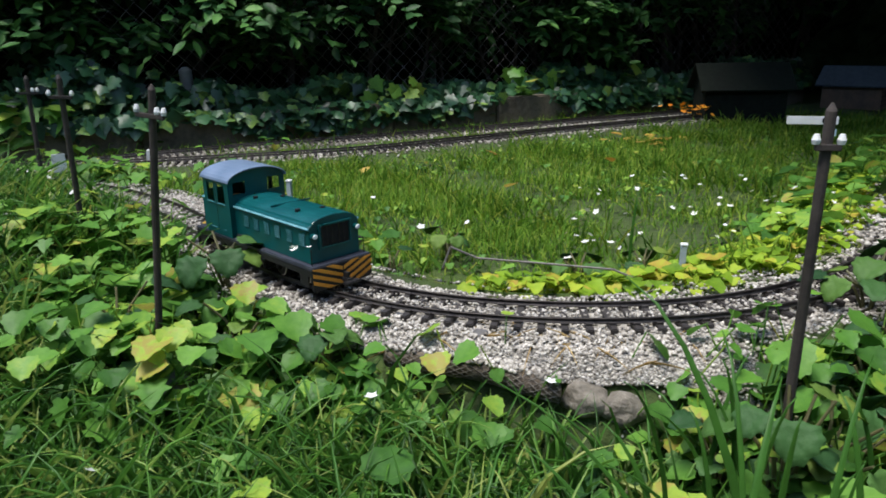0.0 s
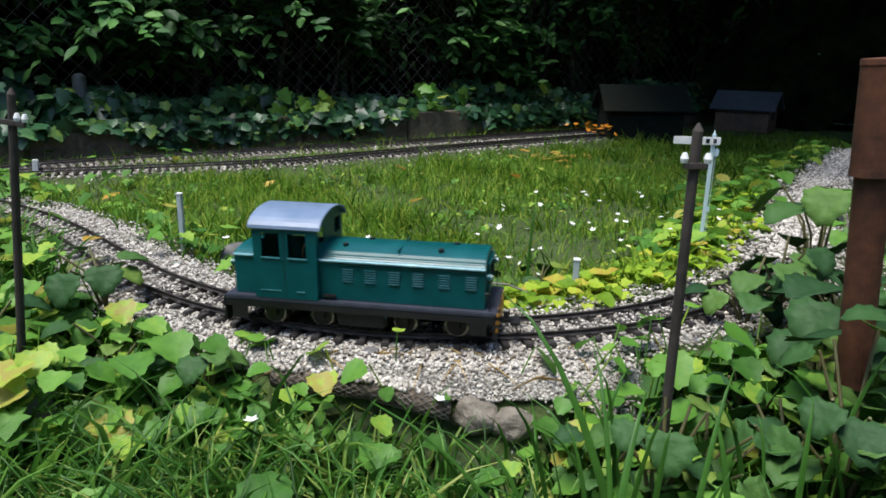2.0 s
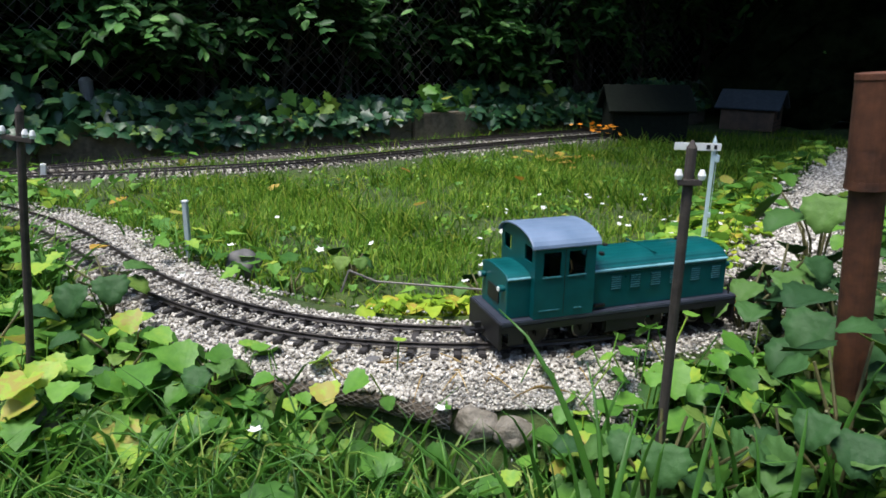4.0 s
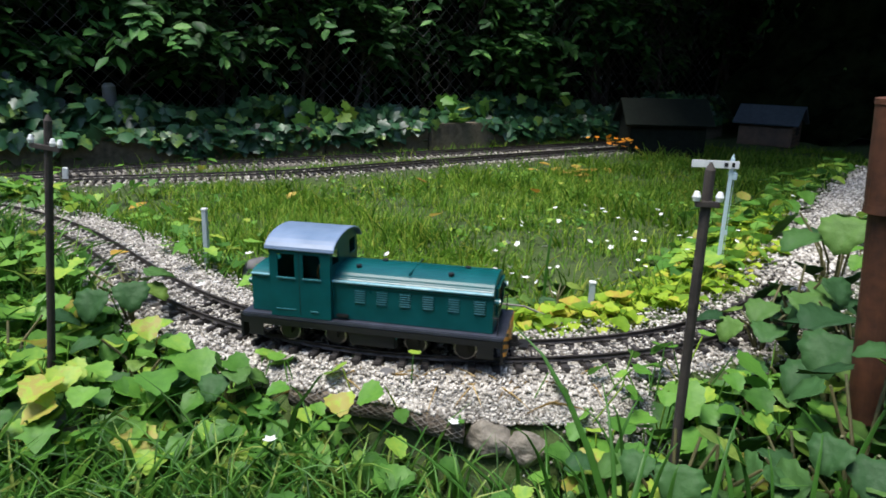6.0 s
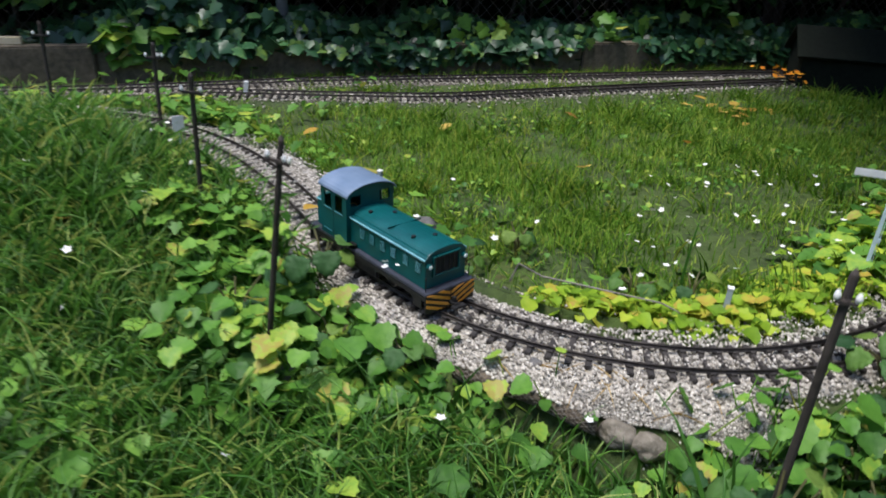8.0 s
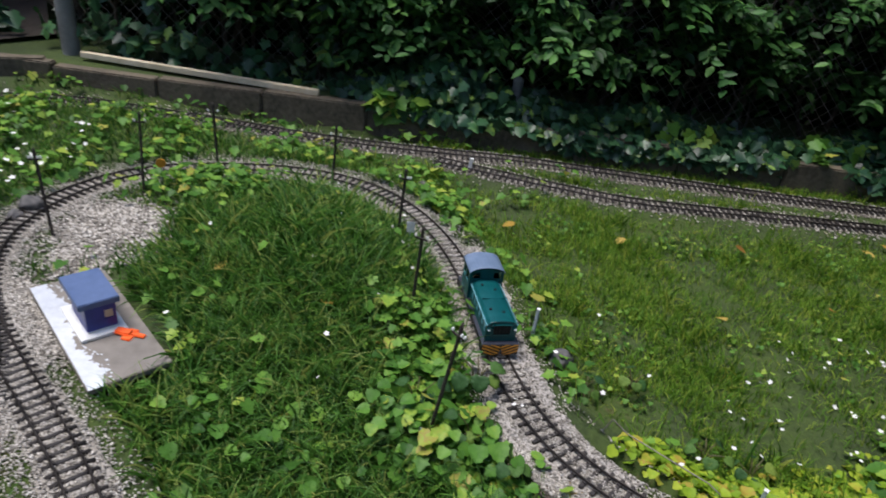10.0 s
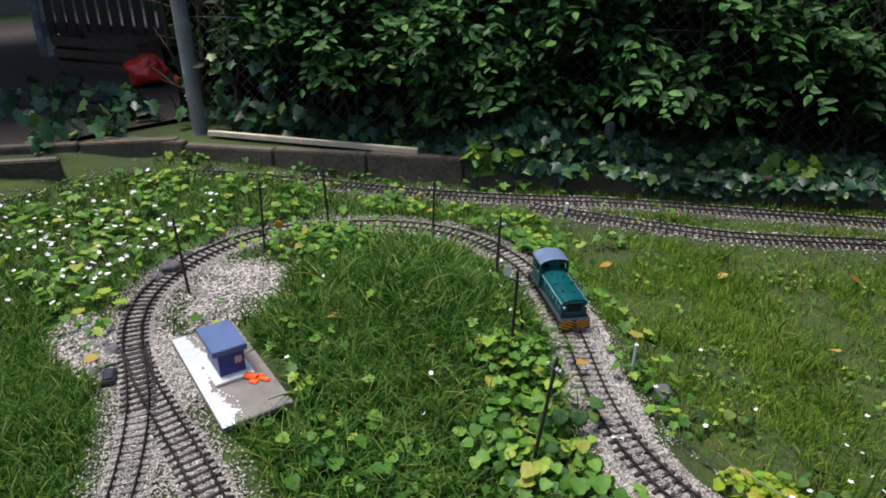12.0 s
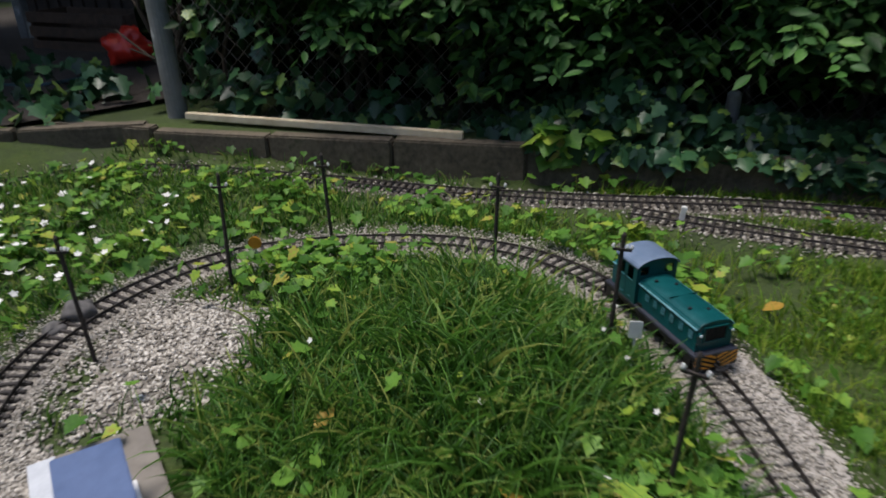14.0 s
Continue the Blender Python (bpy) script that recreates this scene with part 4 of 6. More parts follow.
# cable bent beside the rails
bm = bmesh.new()
pth = [(-.15, -.10, .03), (-.14, -.09, .06), (-.10, -.09, .045), (.0, -.085, .04), (.09, -.08, .035), (.13, -.08, .02)]
for a, b in zip(pth, pth[1:]):
    rod(bm, a, b, .0016, n=6)
part("strand", bm, M_WIRE, thing("wire_end", Matrix(), "bent grey wire lying beside the ballast", "wire"))


# ---------------------------------------------------------------- ballast
def pick(n, x0, x1, y0, y1, keep):
    p = np.stack([rng.uniform(x0, x1, n), rng.uniform(y0, y1, n)], 1)
    return p[rng.random(n) < keep(p)]


def on_land(p, lift=0.0):
    return np.c_[p, land(p) + lift]


def curbside(p):
    """1 in front of the edging, 0 behind it."""
    return ((curb_off(p) < -.005) & (p[:, 0] > -3.45)).astype(float)


bm = bmesh.new()
bmesh.ops.create_cube(bm, size=1.7)
bmesh.ops.triangulate(bm, faces=bm.faces[:])
r_ = random.Random(2)
for v in bm.verts:
    v.co = Vector((v.co.x * r_.uniform(.5, 1.1), v.co.y * r_.uniform(.6, 1.1), v.co.z * r_.uniform(.5, 1.1)))
CHIP_V = np.array([v.co[:] for v in bm.verts])
CHIP_F = np.array([[v.index for v in f.verts] for f in bm.faces])
bm.free()


def d_main(p):
    return np.minimum(line_dist(p, MAIN), line_dist(p, BRANCH))


def d_back(p):
    return np.minimum(line_dist(p, BACK), line_dist(p, SIDING))


def chips(name, p, lo, hi, lift, label):
    n = len(p)
    s = rng.uniform(lo, hi, (n, 3)) * np.array([1, .8, .6])
    scatter(name, CHIP_V, CHIP_F, on_land(p, lift), rotations(rng.uniform(0, 6.3, n), rng.uniform(-1.2, 1.2, n), rng.uniform(0, 6.3, n)), s, M_STONE, label, "gravel")


def patch(p, s, ph, lo, hi):
    return step(wav(p[:, 0], p[:, 1], s, ph) + .3 * wav(p[:, 0], p[:, 1], s * 2.7, ph + 1), lo, hi)


def front_bank(p):
    """Ballast spilling in front of the bend and inside the left loop."""
    a = np.exp(-(((p[:, 0] + .03) / .26) ** 2 + ((p[:, 1] + .30) / .07) ** 2)) * (p[:, 1] > -.314 - .12 * np.clip(p[:, 0] + .2, 0, .235) - .05 * np.clip(p[:, 0] - .04, 0, .1))
    b = np.exp(-(((p[:, 0] + 1.64) / .25) ** 2 + ((p[:, 1] + .53) / .24) ** 2)) * (d_main(p) > .05)
    e = np.exp(-(((p[:, 0] + 1.36) / .26) ** 2 + ((p[:, 1] + .83) / .09) ** 2))
    c = np.exp(-(((p[:, 0] + 1.62) / .25) ** 2 + ((p[:, 1] + .98) / .10) ** 2))
    d = np.exp(-(((p[:, 0] - .72) / .14) ** 2 + ((p[:, 1] - .55) / .35) ** 2))
    return np.maximum.reduce([a, b, c, d, e])


def beside(line, n, w):
    """Random points within w of a line."""
    i = rng.integers(1, len(line) - 1, n)
    t = line[i + 1] - line[i - 1]
    t /= np.linalg.norm(t, axis=1)[:, None]
    u = rng.normal(0, .5, n).clip(-1.3, 1.3) * w
    return line[i] + np.stack([-t[:, 1], t[:, 0]], 1) * u[:, None] + t * rng.uniform(-.006, .006, n)[:, None]


def clear(p, line):
    """Away from the rail heads."""
    d = line_dist(p, line[::1])
    return p[(np.abs(d - .0256) > .005) | (rng.random(len(p)) < .15)]


cp = beside(MAIN[100:], 52000, .115)
cp = cp[(cp[:, 1] > -.318 - .1 * (cp[:, 0] + .165)) | (cp[:, 0] < -.26) | (cp[:, 0] > .1)]
chips("ballast_chips", clear(cp, MAIN), .0015, .0034, .0068, "pale limestone chips round the garden track")
mid = MAIN[(MAIN[:, 0] < .5) & (MAIN[:, 0] > -1.1) & (MAIN[:, 1] < .4)]
cp = beside(mid, 2300, .021)
chips("sleeper_chips", cp[np.abs(line_dist(cp, mid)) < .021], .0014, .0030, .0125, "small chips lying on the sleepers between the rails")
far_ = MAIN[(MAIN[:, 0] > .5) & (MAIN[:, 1] > 0)]
chips("rise_chips", beside(far_, 5200, .07), .003, .0062, .0165, "pale chips half burying the far rise of the track")
chips("branch_chips", beside(BRANCH, 9000, .10), .0018, .0038, .007, "pale limestone chips round the branch track")
cp = np.r_[pick(90000, -.38, .34, -.33, -.2, lambda p: step(front_bank(p), .25, .6)), pick(14000, .5, 1.0, .1, 1.0, lambda p: .7 * step(front_bank(p), .3, .7))]
chips("bank_chips", cp[rng.permutation(len(cp))[:40000]], .0017, .0042, .002, "pale limestone chips spilling over the bank")
cp = np.r_[pick(24000, -2.0, -1.1, -.95, .0, lambda p: step(front_bank(p), .2, .7) * (.25 + .75 * patch(p, 9.0, .7, -.5, .3))), pick(12000, -2.0, -1.1, -1.25, -.75, lambda p: step(front_bank(p), .3, .8))]
chips("loop_chips", cp[:17000], .0030, .0075, .003, "coarse pale chips strewn inside the loop")
lu, la = rng.uniform(0, 1, 420), rng.uniform(.9, 2.3, 420)
lpos = np.array([(-.165 + .2 * u, -.322 - .026 * u + .008 * math.sin(3 * u) + .015 * math.cos(a), -.001 - .012 * u + .0155 * math.sin(a)) for u, a in zip(lu, la)])
scatter("log_chips", CHIP_V, CHIP_F, lpos, rotations(rng.uniform(0, 6.3, 420), rng.uniform(-1.2, 1.2, 420)), rng.uniform(.0014, .0034, 420), M_STONE, "chips fallen on the netted log", "gravel")
chips("back_chips", np.r_[beside(BACK, 5200, .11), beside(SIDING, 3200, .09)], .0025, .006, .005, "pale dusty chips between the back tracks")

# bed of grit below the chips and sand patches
def sheet(name, x0, x1, y0, y1, mask, lift, material, label):
    """A thin bed that follows the land wherever the mask asks for it."""
    xs, ys = np.arange(x0, x1, .012), np.arange(y0, y1, .012)
    X_, Y_ = np.meshgrid(xs, ys)
    p = np.stack([X_.ravel(), Y_.ravel()], 1)
    p = p + rng.uniform(-.003, .003, p.shape)
    k = mask(p)
    v = np.c_[p, land(p) + lift + rng.uniform(-.0008, .0008, len(p)) - .006 * (1 - step(k, .3, .5))]
    i = np.arange(len(p)).reshape(X_.shape)
    q = np.stack([i[:-1, :-1].ravel(), i[:-1, 1:].ravel(), i[1:, 1:].ravel(), i[1:, :-1].ravel()], 1)
    q = q[(k[q] > .3).all(1)]
    return mesh_from(name, v, q, material, "structure", label, "gravel bed")


sheet("ballast_bed", -.40, .40, -.312, -.15, front_bank, -.002, M_GRIT, "fine pale grit on the bank below the bend")
sheet("ballast_bed", .5, 1.0, .1, 1.0, front_bank, .002, M_GRIT, "fine pale grit beside the far rise")


sheet("ballast_bed", -2.0, -1.0, -.98, -.15, lambda p: front_bank(p) * (.55 + .6 * patch(p, 9.0, .7, -.5, .3)), .001, M_LOOPBED, "fine pale grit inside the loop")


def strip(name, line, w0, w1, z, material, label):
    n = int(line_length(line) / .02)
    V, F = [], []
    r = random.Random(4)
    cols = 9
    for i in range(n):
        x, y, h = frame_on(line, .001 + (line_length(line) - .002) * i / (n - 1))
        e0, e1 = w0 * (1 + .08 * math.sin(i * .21) + .05 * math.sin(i * .77)), w1 * (1 + .08 * math.sin(i * .17 + 2) + .05 * math.sin(i * .9))
        for c in range(cols):
            u = -e0 + (e0 + e1) * c / (cols - 1)
            edge = abs(2 * c / (cols - 1) - 1)
            V.append((x - math.sin(h) * u, y + math.cos(h) * u, z + r.uniform(-.0008, .0008) - .012 * max(0, edge - .7) / .3))
    for i in range(n - 1):
        for c in range(cols - 1):
            a = i * cols + c
            F.append((a, a + 1, a + cols + 1, a + cols))
    return mesh_from(name, V, F, material, "structure", label, "gravel bed")


strip("ballast_bed", MAIN, .064, .075, Z_MAIN - .0008, M_GRIT, "fine pale grit bed under the garden track")
sand = MAIN[(MAIN[:, 0] < .02) & (MAIN[:, 0] > -.95) & (MAIN[:, 1] < .3)]


def sand_mask(p):
    """Uneven sandy margin on the lawn side of the bend, thinning out at both ends."""
    return step(.105 + .03 * wav(p[:, 0], p[:, 1], 13, .5) - line_dist(p, sand), -.02, .03) * step(p[:, 0], -.95, -.8) * (1 - step(p[:, 0], -.06, .03))


sheet("sand_margin", -1.0, .06, -.3, .4, sand_mask, .0035, M_SAND, "pale mortar sand along the lawn side of the track")
cp = pick(26000, -1.0, .06, -.3, .4, lambda p: .35 * sand_mask(p) * (line_dist(p, MAIN) > .04))
chips("sand_chips", cp, .0012, .0032, .004, "small chips scattered on the sand")
strip("ballast_bed", BRANCH, .07, .07, Z_MAIN - .001, M_GRIT, "fine pale grit bed under the branch track")
strip("ballast_bed", BACK, .07, .07, Z_BACK - .002, M_BACKBED, "fine grit bed under the back track")
strip("ballast_bed", SIDING, .06, .07, Z_BACK - .004, M_BACKBED, "fine grit bed under the second track")



# ---------------------------------------------------------------- plants
def blade(segs=4, bend=.9):
    v, f = [], []
    for i in range(segs + 1):
        t = i / segs
        w = .5 * (1 - t) ** .7 + .02
        z = math.sin(t * bend) / max(bend, .01)
        y = (1 - math.cos(t * bend)) / max(bend, .01)
        v += [(-w, y, z), (0, y + .12 * w, z), (w, y, z)]
    for i in range(segs):
        a = i * 3
        f += [(a, a + 1, a + 4, a + 3), (a + 1, a + 2, a + 5, a + 4)]
    return np.array(v), np.array(f)


def thin_blade():
    return np.array([(-.5, 0, 0), (.5, 0, 0), (-.38, .12, .55), (.38, .12, .55), (-.04, .55, .95), (.04, .55, .95)]), np.array([(0, 1, 3, 2), (2, 3, 5, 4)])


def off_board(p):
    return step(((p[:, 0] + 1.187) / .28) ** 2 + ((p[:, 1] + .742) / .15) ** 2, .8, 1.1)


def grass(name, p, h0, h1, w, bend, material, label, lift=-.004, thin=False):
    p = p[off_board(p) > .5]
    n = len(p)
    v, f = thin_blade() if thin else blade(4, bend)
    h = rng.uniform(h0, h1, n) * rng.uniform(.7, 1.1, n)
    sc = np.stack([rng.uniform(.7, 1.3, n) * w, h, h], 1)
    return scatter(name, v, f, on_land(p, lift), rotations(rng.uniform(0, 6.3, n), rng.uniform(-.8, .4, n)), sc, material, label, "grass")


def round_leaf(teeth=7, cup=.18, notch=.25):
    """A broad toothed leaf: base at the origin, tip towards +y, length 1."""
    n = teeth * 2 + 2
    out = []
    for i in range(n):
        a = -math.pi / 2 + 2 * math.pi * (i + .5) / n
        r = .5 * (1 + (.07 if i % 2 else -.05))
        x, y = r * 1.05 * math.cos(a) * (1 - .22 * math.sin(a)), .5 + r * math.sin(a) * (1.12 if math.sin(a) > .8 else 1)
        if y < .22:
            y += notch * (1 - abs(x) / .5) * .5
        out.append((x, y, cup * (x * x * 2.2 - .15 * (y - .5) + .12 * math.sin(3.1 * a)) - .25 * max(0, y - .55) ** 2))
    v = [(0, .48, -.05)] + out
    f = [(0, 1 + i, 1 + (i + 1) % n) for i in range(n)]
    return np.array(v), np.array(f)


def ivy_leaf():
    pts = [(0, 0), (.22, -.12), (.46, .02), (.36, .22), (.62, .42), (.36, .52), (.26, .72), (0, 1.05), (-.26, .72), (-.36, .52), (-.62, .42), (-.36, .22), (-.46, .02), (-.22, -.12)]
    v = [(0, .38, -.03)] + [(x, y, .16 * abs(x) - .1 * max(0, y - .5)) for x, y in pts]
    n = len(pts)
    return np.array(v), np.array([(0, 1 + i, 1 + (i + 1) % n) for i in range(n)])


def oval_leaf():
    pts = [(0, 0), (.17, .18), (.25, .42), (.19, .7), (0, 1), (-.19, .7), (-.25, .42), (-.17, .18)]
    v = [(0, .25, -.03), (0, .6, -.05)] + [(x, y, .25 * abs(x) - .2 * max(0, y - .5) ** 2) for x, y in pts]
    f = [(0, 2 + i, 2 + (i + 1) % 8) if pts[i][1] + pts[(i + 1) % 8][1] < .95 else (1, 2 + i, 2 + (i + 1) % 8) for i in range(8)]
    f += [(0, 4, 1), (0, 1, 8)]
    return np.array(v), np.array(f)


STALK_V = np.array([(.012 * math.cos(a), .012 * math.sin(a), z) for z in (0, 1) for a in (0, 2.1, 4.2)])
STALK_F = np.array([(0, 1, 4, 3), (1, 2, 5, 4), (2, 0, 3, 5)])


def herbs(name, p, leaf, size0, size1, tall0, tall1, tilt, material, label, spread=.02, category="herb", per=1):
    """Leaves on thin stalks; each leaf leans outwards from its root."""
    p = p[off_board(p) > .5]
    n = len(p)
    root = on_land(p, -.003)
    yaw = rng.uniform(0, 6.3, n)
    h = rng.uniform(tall0, tall1, n)
    out = rng.uniform(.2, 1, n) * spread + h * .25
    top = root + np.stack([-np.sin(yaw) * out, np.cos(yaw) * out, h], 1)
    lv, lf = leaf
    s = rng.uniform(size0, size1, n) * rng.uniform(.75, 1.1, n)
    ob = scatter(name, lv, lf, top, rotations(yaw, -rng.normal(tilt, .3, n), rng.uniform(-.4, .4, n)), s, material, label, category)
    smooth(ob)
    d = top - root
    L = np.linalg.norm(d, axis=1)
    ti = np.arccos(np.clip(d[:, 2] / L, -1, 1))
    scatter(name + "_stalks", STALK_V * [.09, .09, 1], STALK_F, root, rotations(yaw, -ti), np.stack([np.full(n, 1.0), np.full(n, 1.0), L], 1), material, "thin green stalks of " + label, category)
    return ob


LEAF, LEAF2, IVY, OVAL = round_leaf(9), round_leaf(5, .3, .5), ivy_leaf(), oval_leaf()


def blob(p, cx, cy, rx, ry):
    return np.exp(-(((p[:, 0] - cx) / rx) ** 2 + ((p[:, 1] - cy) / ry) ** 2))


def off_rails(p, w=.09):
    return step(d_main(p), w - .02, w + .03) * step(d_back(p), .08, .13) * curbside(p)


def side(p):
    """True north of the main line (the lawn)."""
    q = MAIN[::3]
    i = ((p[:, None] - q[None]) ** 2).sum(2).argmin(1)
    i = np.clip(i, 1, len(q) - 2)
    t = q[i + 1] - q[i - 1]
    d = p - q[i]
    return (t[:, 0] * d[:, 1] - t[:, 1] * d[:, 0]) < 0


def lawn_keep(p):
    return off_rails(p, .12) * (.14 + .84 * patch(p, 4.0, .3, -.45, .5)) * (.26 + .74 * patch(p, 11.0, 2.2, -.45, .45)) * np.where(p[:, 1] > .0, 1, .25)


lp = pick(330000, -1.7, 1.6, .0, 2.7, lawn_keep)
lp = lp[side(lp)]
grass("lawn_grass", lp, .020, .052, .0030, 1.5, M_LAWN, "short uneven mossy lawn grass", thin=True)
lp = pick(34000, -1.7, 1.2, .0, 2.3, lambda p: off_rails(p, .12) * patch(p, 7.0, 1.7, .1, .6))
lp = lp[side(lp)]
grass("lawn_tufts", lp, .05, .10, .004, 1.1, M_LAWN, "longer grass tufts in the lawn")
mp_ = pick(30000, -1.75, -.45, -.9, .42, lambda p: off_rails(p, .10) * step(blob(p, -1.05, -.15, .52, .42), .2, .6) * (1 - step(front_bank(p), .3, .6)))
grass("mound_grass", mp_, .06, .13, .0045, 1.25, M_GRASS, "long bent grass on the mound inside the loop")
mp_ = pick(9000, -1.75, -.45, -.9, .36, lambda p: off_rails(p, .12) * step(blob(p, -1.05, -.12, .5, .38), .3, .7) * patch(p, 6.0, 1.4, -.3, .4) * (1 - step(front_bank(p), .3, .6)))
grass("tall_mound_grass", mp_[:3200], .12, .21, .005, 1.7, M_GRASS, "tall arching grass on the mound inside the loop")
fg = pick(26000, -1.3, .75, -1.0, -.36, lambda p: off_rails(p, .12) * (.25 + .75 * step(-p[:, 0], -.15, .25)) * step(np.hypot(p[:, 0] - .08, p[:, 1] + 1.02), .22, .45) * (1 - step(blob(p, -.3, -.36, .25, .1), .4, .8)))
grass("front_grass", fg, .05, .12, .0042, 1.35, M_GRASS, "long wet grass in the foreground")
fg = pick(5200, -1.3, .35, -.9, -.38, lambda p: off_rails(p, .14) * (.2 + .8 * step(-p[:, 0], -.05, .25)) * step(np.hypot(p[:, 0] - .08, p[:, 1] + 1.02), .3, .5))
grass("tall_front_grass", fg, .09, .17, .0048, 1.7, M_GRASS, "long arching wet grass blades in the foreground")
lo_ = pick(26000, -3.2, -1.3, -1.7, .7, lambda p: off_rails(p, .10) * (1 - step(front_bank(p), .3, .6)) * (.3 + .7 * patch(p, 5.0, .9, -.4, .4)))
grass("loop_grass", lo_, .04, .09, .004, 1.1, M_GRASS, "grass between the loop and the back track")
lo_ = pick(26000, -2.6, -.8, -2.0, -.95, lambda p: off_rails(p, .10) * (1 - step(front_bank(p), .3, .6)) * step(blob(p, -1.6, -1.3, .8, .5), .25, .8))
grass("corner_grass", lo_, .05, .11, .0042, 1.2, M_GRASS, "rough grass outside the turnout")
bt = pick(2500, -1.9, .4, .6, 2.2, lambda p: step(.28 - d_back(p), 0, .1) * off_rails(p))
grass("edge_grass", bt, .03, .07, .004, 1.0, M_LAWN, "sparse grass at the edge of the back track")

# broad leaved herbs
hp = pick(9000, -1.4, 1.1, .0, 2.0, lambda p: off_rails(p, .12) * patch(p, 6.5, .8, .15, .6))
hp = hp[side(hp)]
herbs("lawn_clover", hp[:2600], LEAF2, .008, .019, .012, .035, .3, M_HERB, "small clover and weeds in the lawn")
hp = pick(5200, -.85, .0, -.62, -.02, lambda p: off_rails(p, .105) * step(blob(p, -.42, -.28, .32, .12), .25, .8) * .9)
hp = hp[~side(hp)]
herbs("broad_herbs", hp[:1500], LEAF, .020, .047, .008, .07, .35, M_HERB, "broad light green violet leaves beside the bend")
hp = pick(1400, -.66, -.24, -.50, -.26, lambda p: off_rails(p, .10) * step(blob(p, -.46, -.385, .13, .065), .3, .8))
hp = hp[~side(hp)]
herbs("tall_broad_herbs", hp[:150], LEAF, .022, .042, .045, .115, .4, M_HERB, "taller broad leaves round the foot of the pole")
hp = pick(5000, .08, .9, -.66, .05, lambda p: off_rails(p, .105) * step(blob(p, .46, -.40, .32, .20), .3, .75))
hp = hp[~side(hp)]
herbs("broad_herbs_bed", hp[:700], LEAF, .018, .046, .01, .10, .4, M_HERB, "large broad leaves in the corner bed")
hp = pick(2500, .10, .62, -.56, -.24, lambda p: off_rails(p, .085) * (.4 + .6 * step(p[:, 0], .12, .3)))
hp = hp[~side(hp)]
herbs("bank_herbs", hp[:620], LEAF, .016, .036, .008, .06, .4, M_HERB, "light green leaves covering the bank below the bend")
hp = pick(2600, -.46, .0, -.405, -.325, lambda p: .25 + .75 * step(-p[:, 0], .10, .2))
herbs("bank_herbs", hp[:400], LEAF, .014, .034, .008, .065, .4, M_HERB, "light green leaves growing over the log edging")
hp = pick(9000, -.1, 1.0, -.12, .75, lambda p: off_rails(p, .085) * step(.30 - d_main(p), 0, .12))
hp = hp[side(hp)]
herbs("ground_cover", hp[:2600], LEAF2, .016, .034, .006, .03, .25, M_CLOVER, "yellow-green low ground cover along the ballast")
hp = pick(5000, -1.5, .0, -.1, .9, lambda p: off_rails(p, .085) * step(.26 - d_main(p), 0, .1) * patch(p, 9, .4, -.2, .5))
hp = hp[side(hp)]
herbs("track_herbs", hp[:900], IVY, .02, .042, .015, .06, .35, M_HERB, "light green herbs between lawn and ballast")
hp = pick(9000, -1.9, -.4, -.7, .4, lambda p: off_rails(p, .08) * (step(blob(p, -.62, -.12, .22, .16), .4, .9) * .6 + .16 * patch(p, 8, 1.1, .0, .6) + .5 * step(blob(p, -1.68, -.08, .26, .24), .3, .8)) * (1 - step(front_bank(p), .3, .7)))
hp = hp[~side(hp)]
herbs("mound_herbs", hp[:1200], IVY, .02, .04, .03, .09, .35, M_HERB, "light green herbs among the long grass")
hp = pick(9000, -3.2, -1.0, -1.0, 1.25, lambda p: off_rails(p, .08) * (.15 + .85 * patch(p, 7, 2.1, -.1, .5)))
hp = hp[side(hp) | (hp[:, 0] < -2.0)]
herbs("verge_herbs", hp[:1900], IVY, .022, .045, .015, .07, .35, M_HERB, "herbs between the loop and the back track")
hp = pick(2600, .3, 1.6, .2, 1.6, lambda p: off_rails(p, .085) * step(.34 - d_main(p), 0, .15))
herbs("far_bank_herbs", hp[:700], LEAF, .025, .05, .01, .06, .35, M_HERB, "herbs beside the far rise of the track")
hp = pick(900, -1.25, .3, -.95, -.45, lambda p: off_rails(p, .12) * patch(p, 8, 3.3, -.1, .5) * step(np.hypot(p[:, 0] - .08, p[:, 1] + 1.02), .25, .5))
herbs("front_herbs", hp[:220], LEAF, .025, .045, .02, .07, .35, M_HERB, "scattered small herbs in the foreground grass")


M_STALK = surface("reddish_green_stalk", (0.05, 0.06, 0.02), (0.13, 0.11, 0.04), 90, .7)


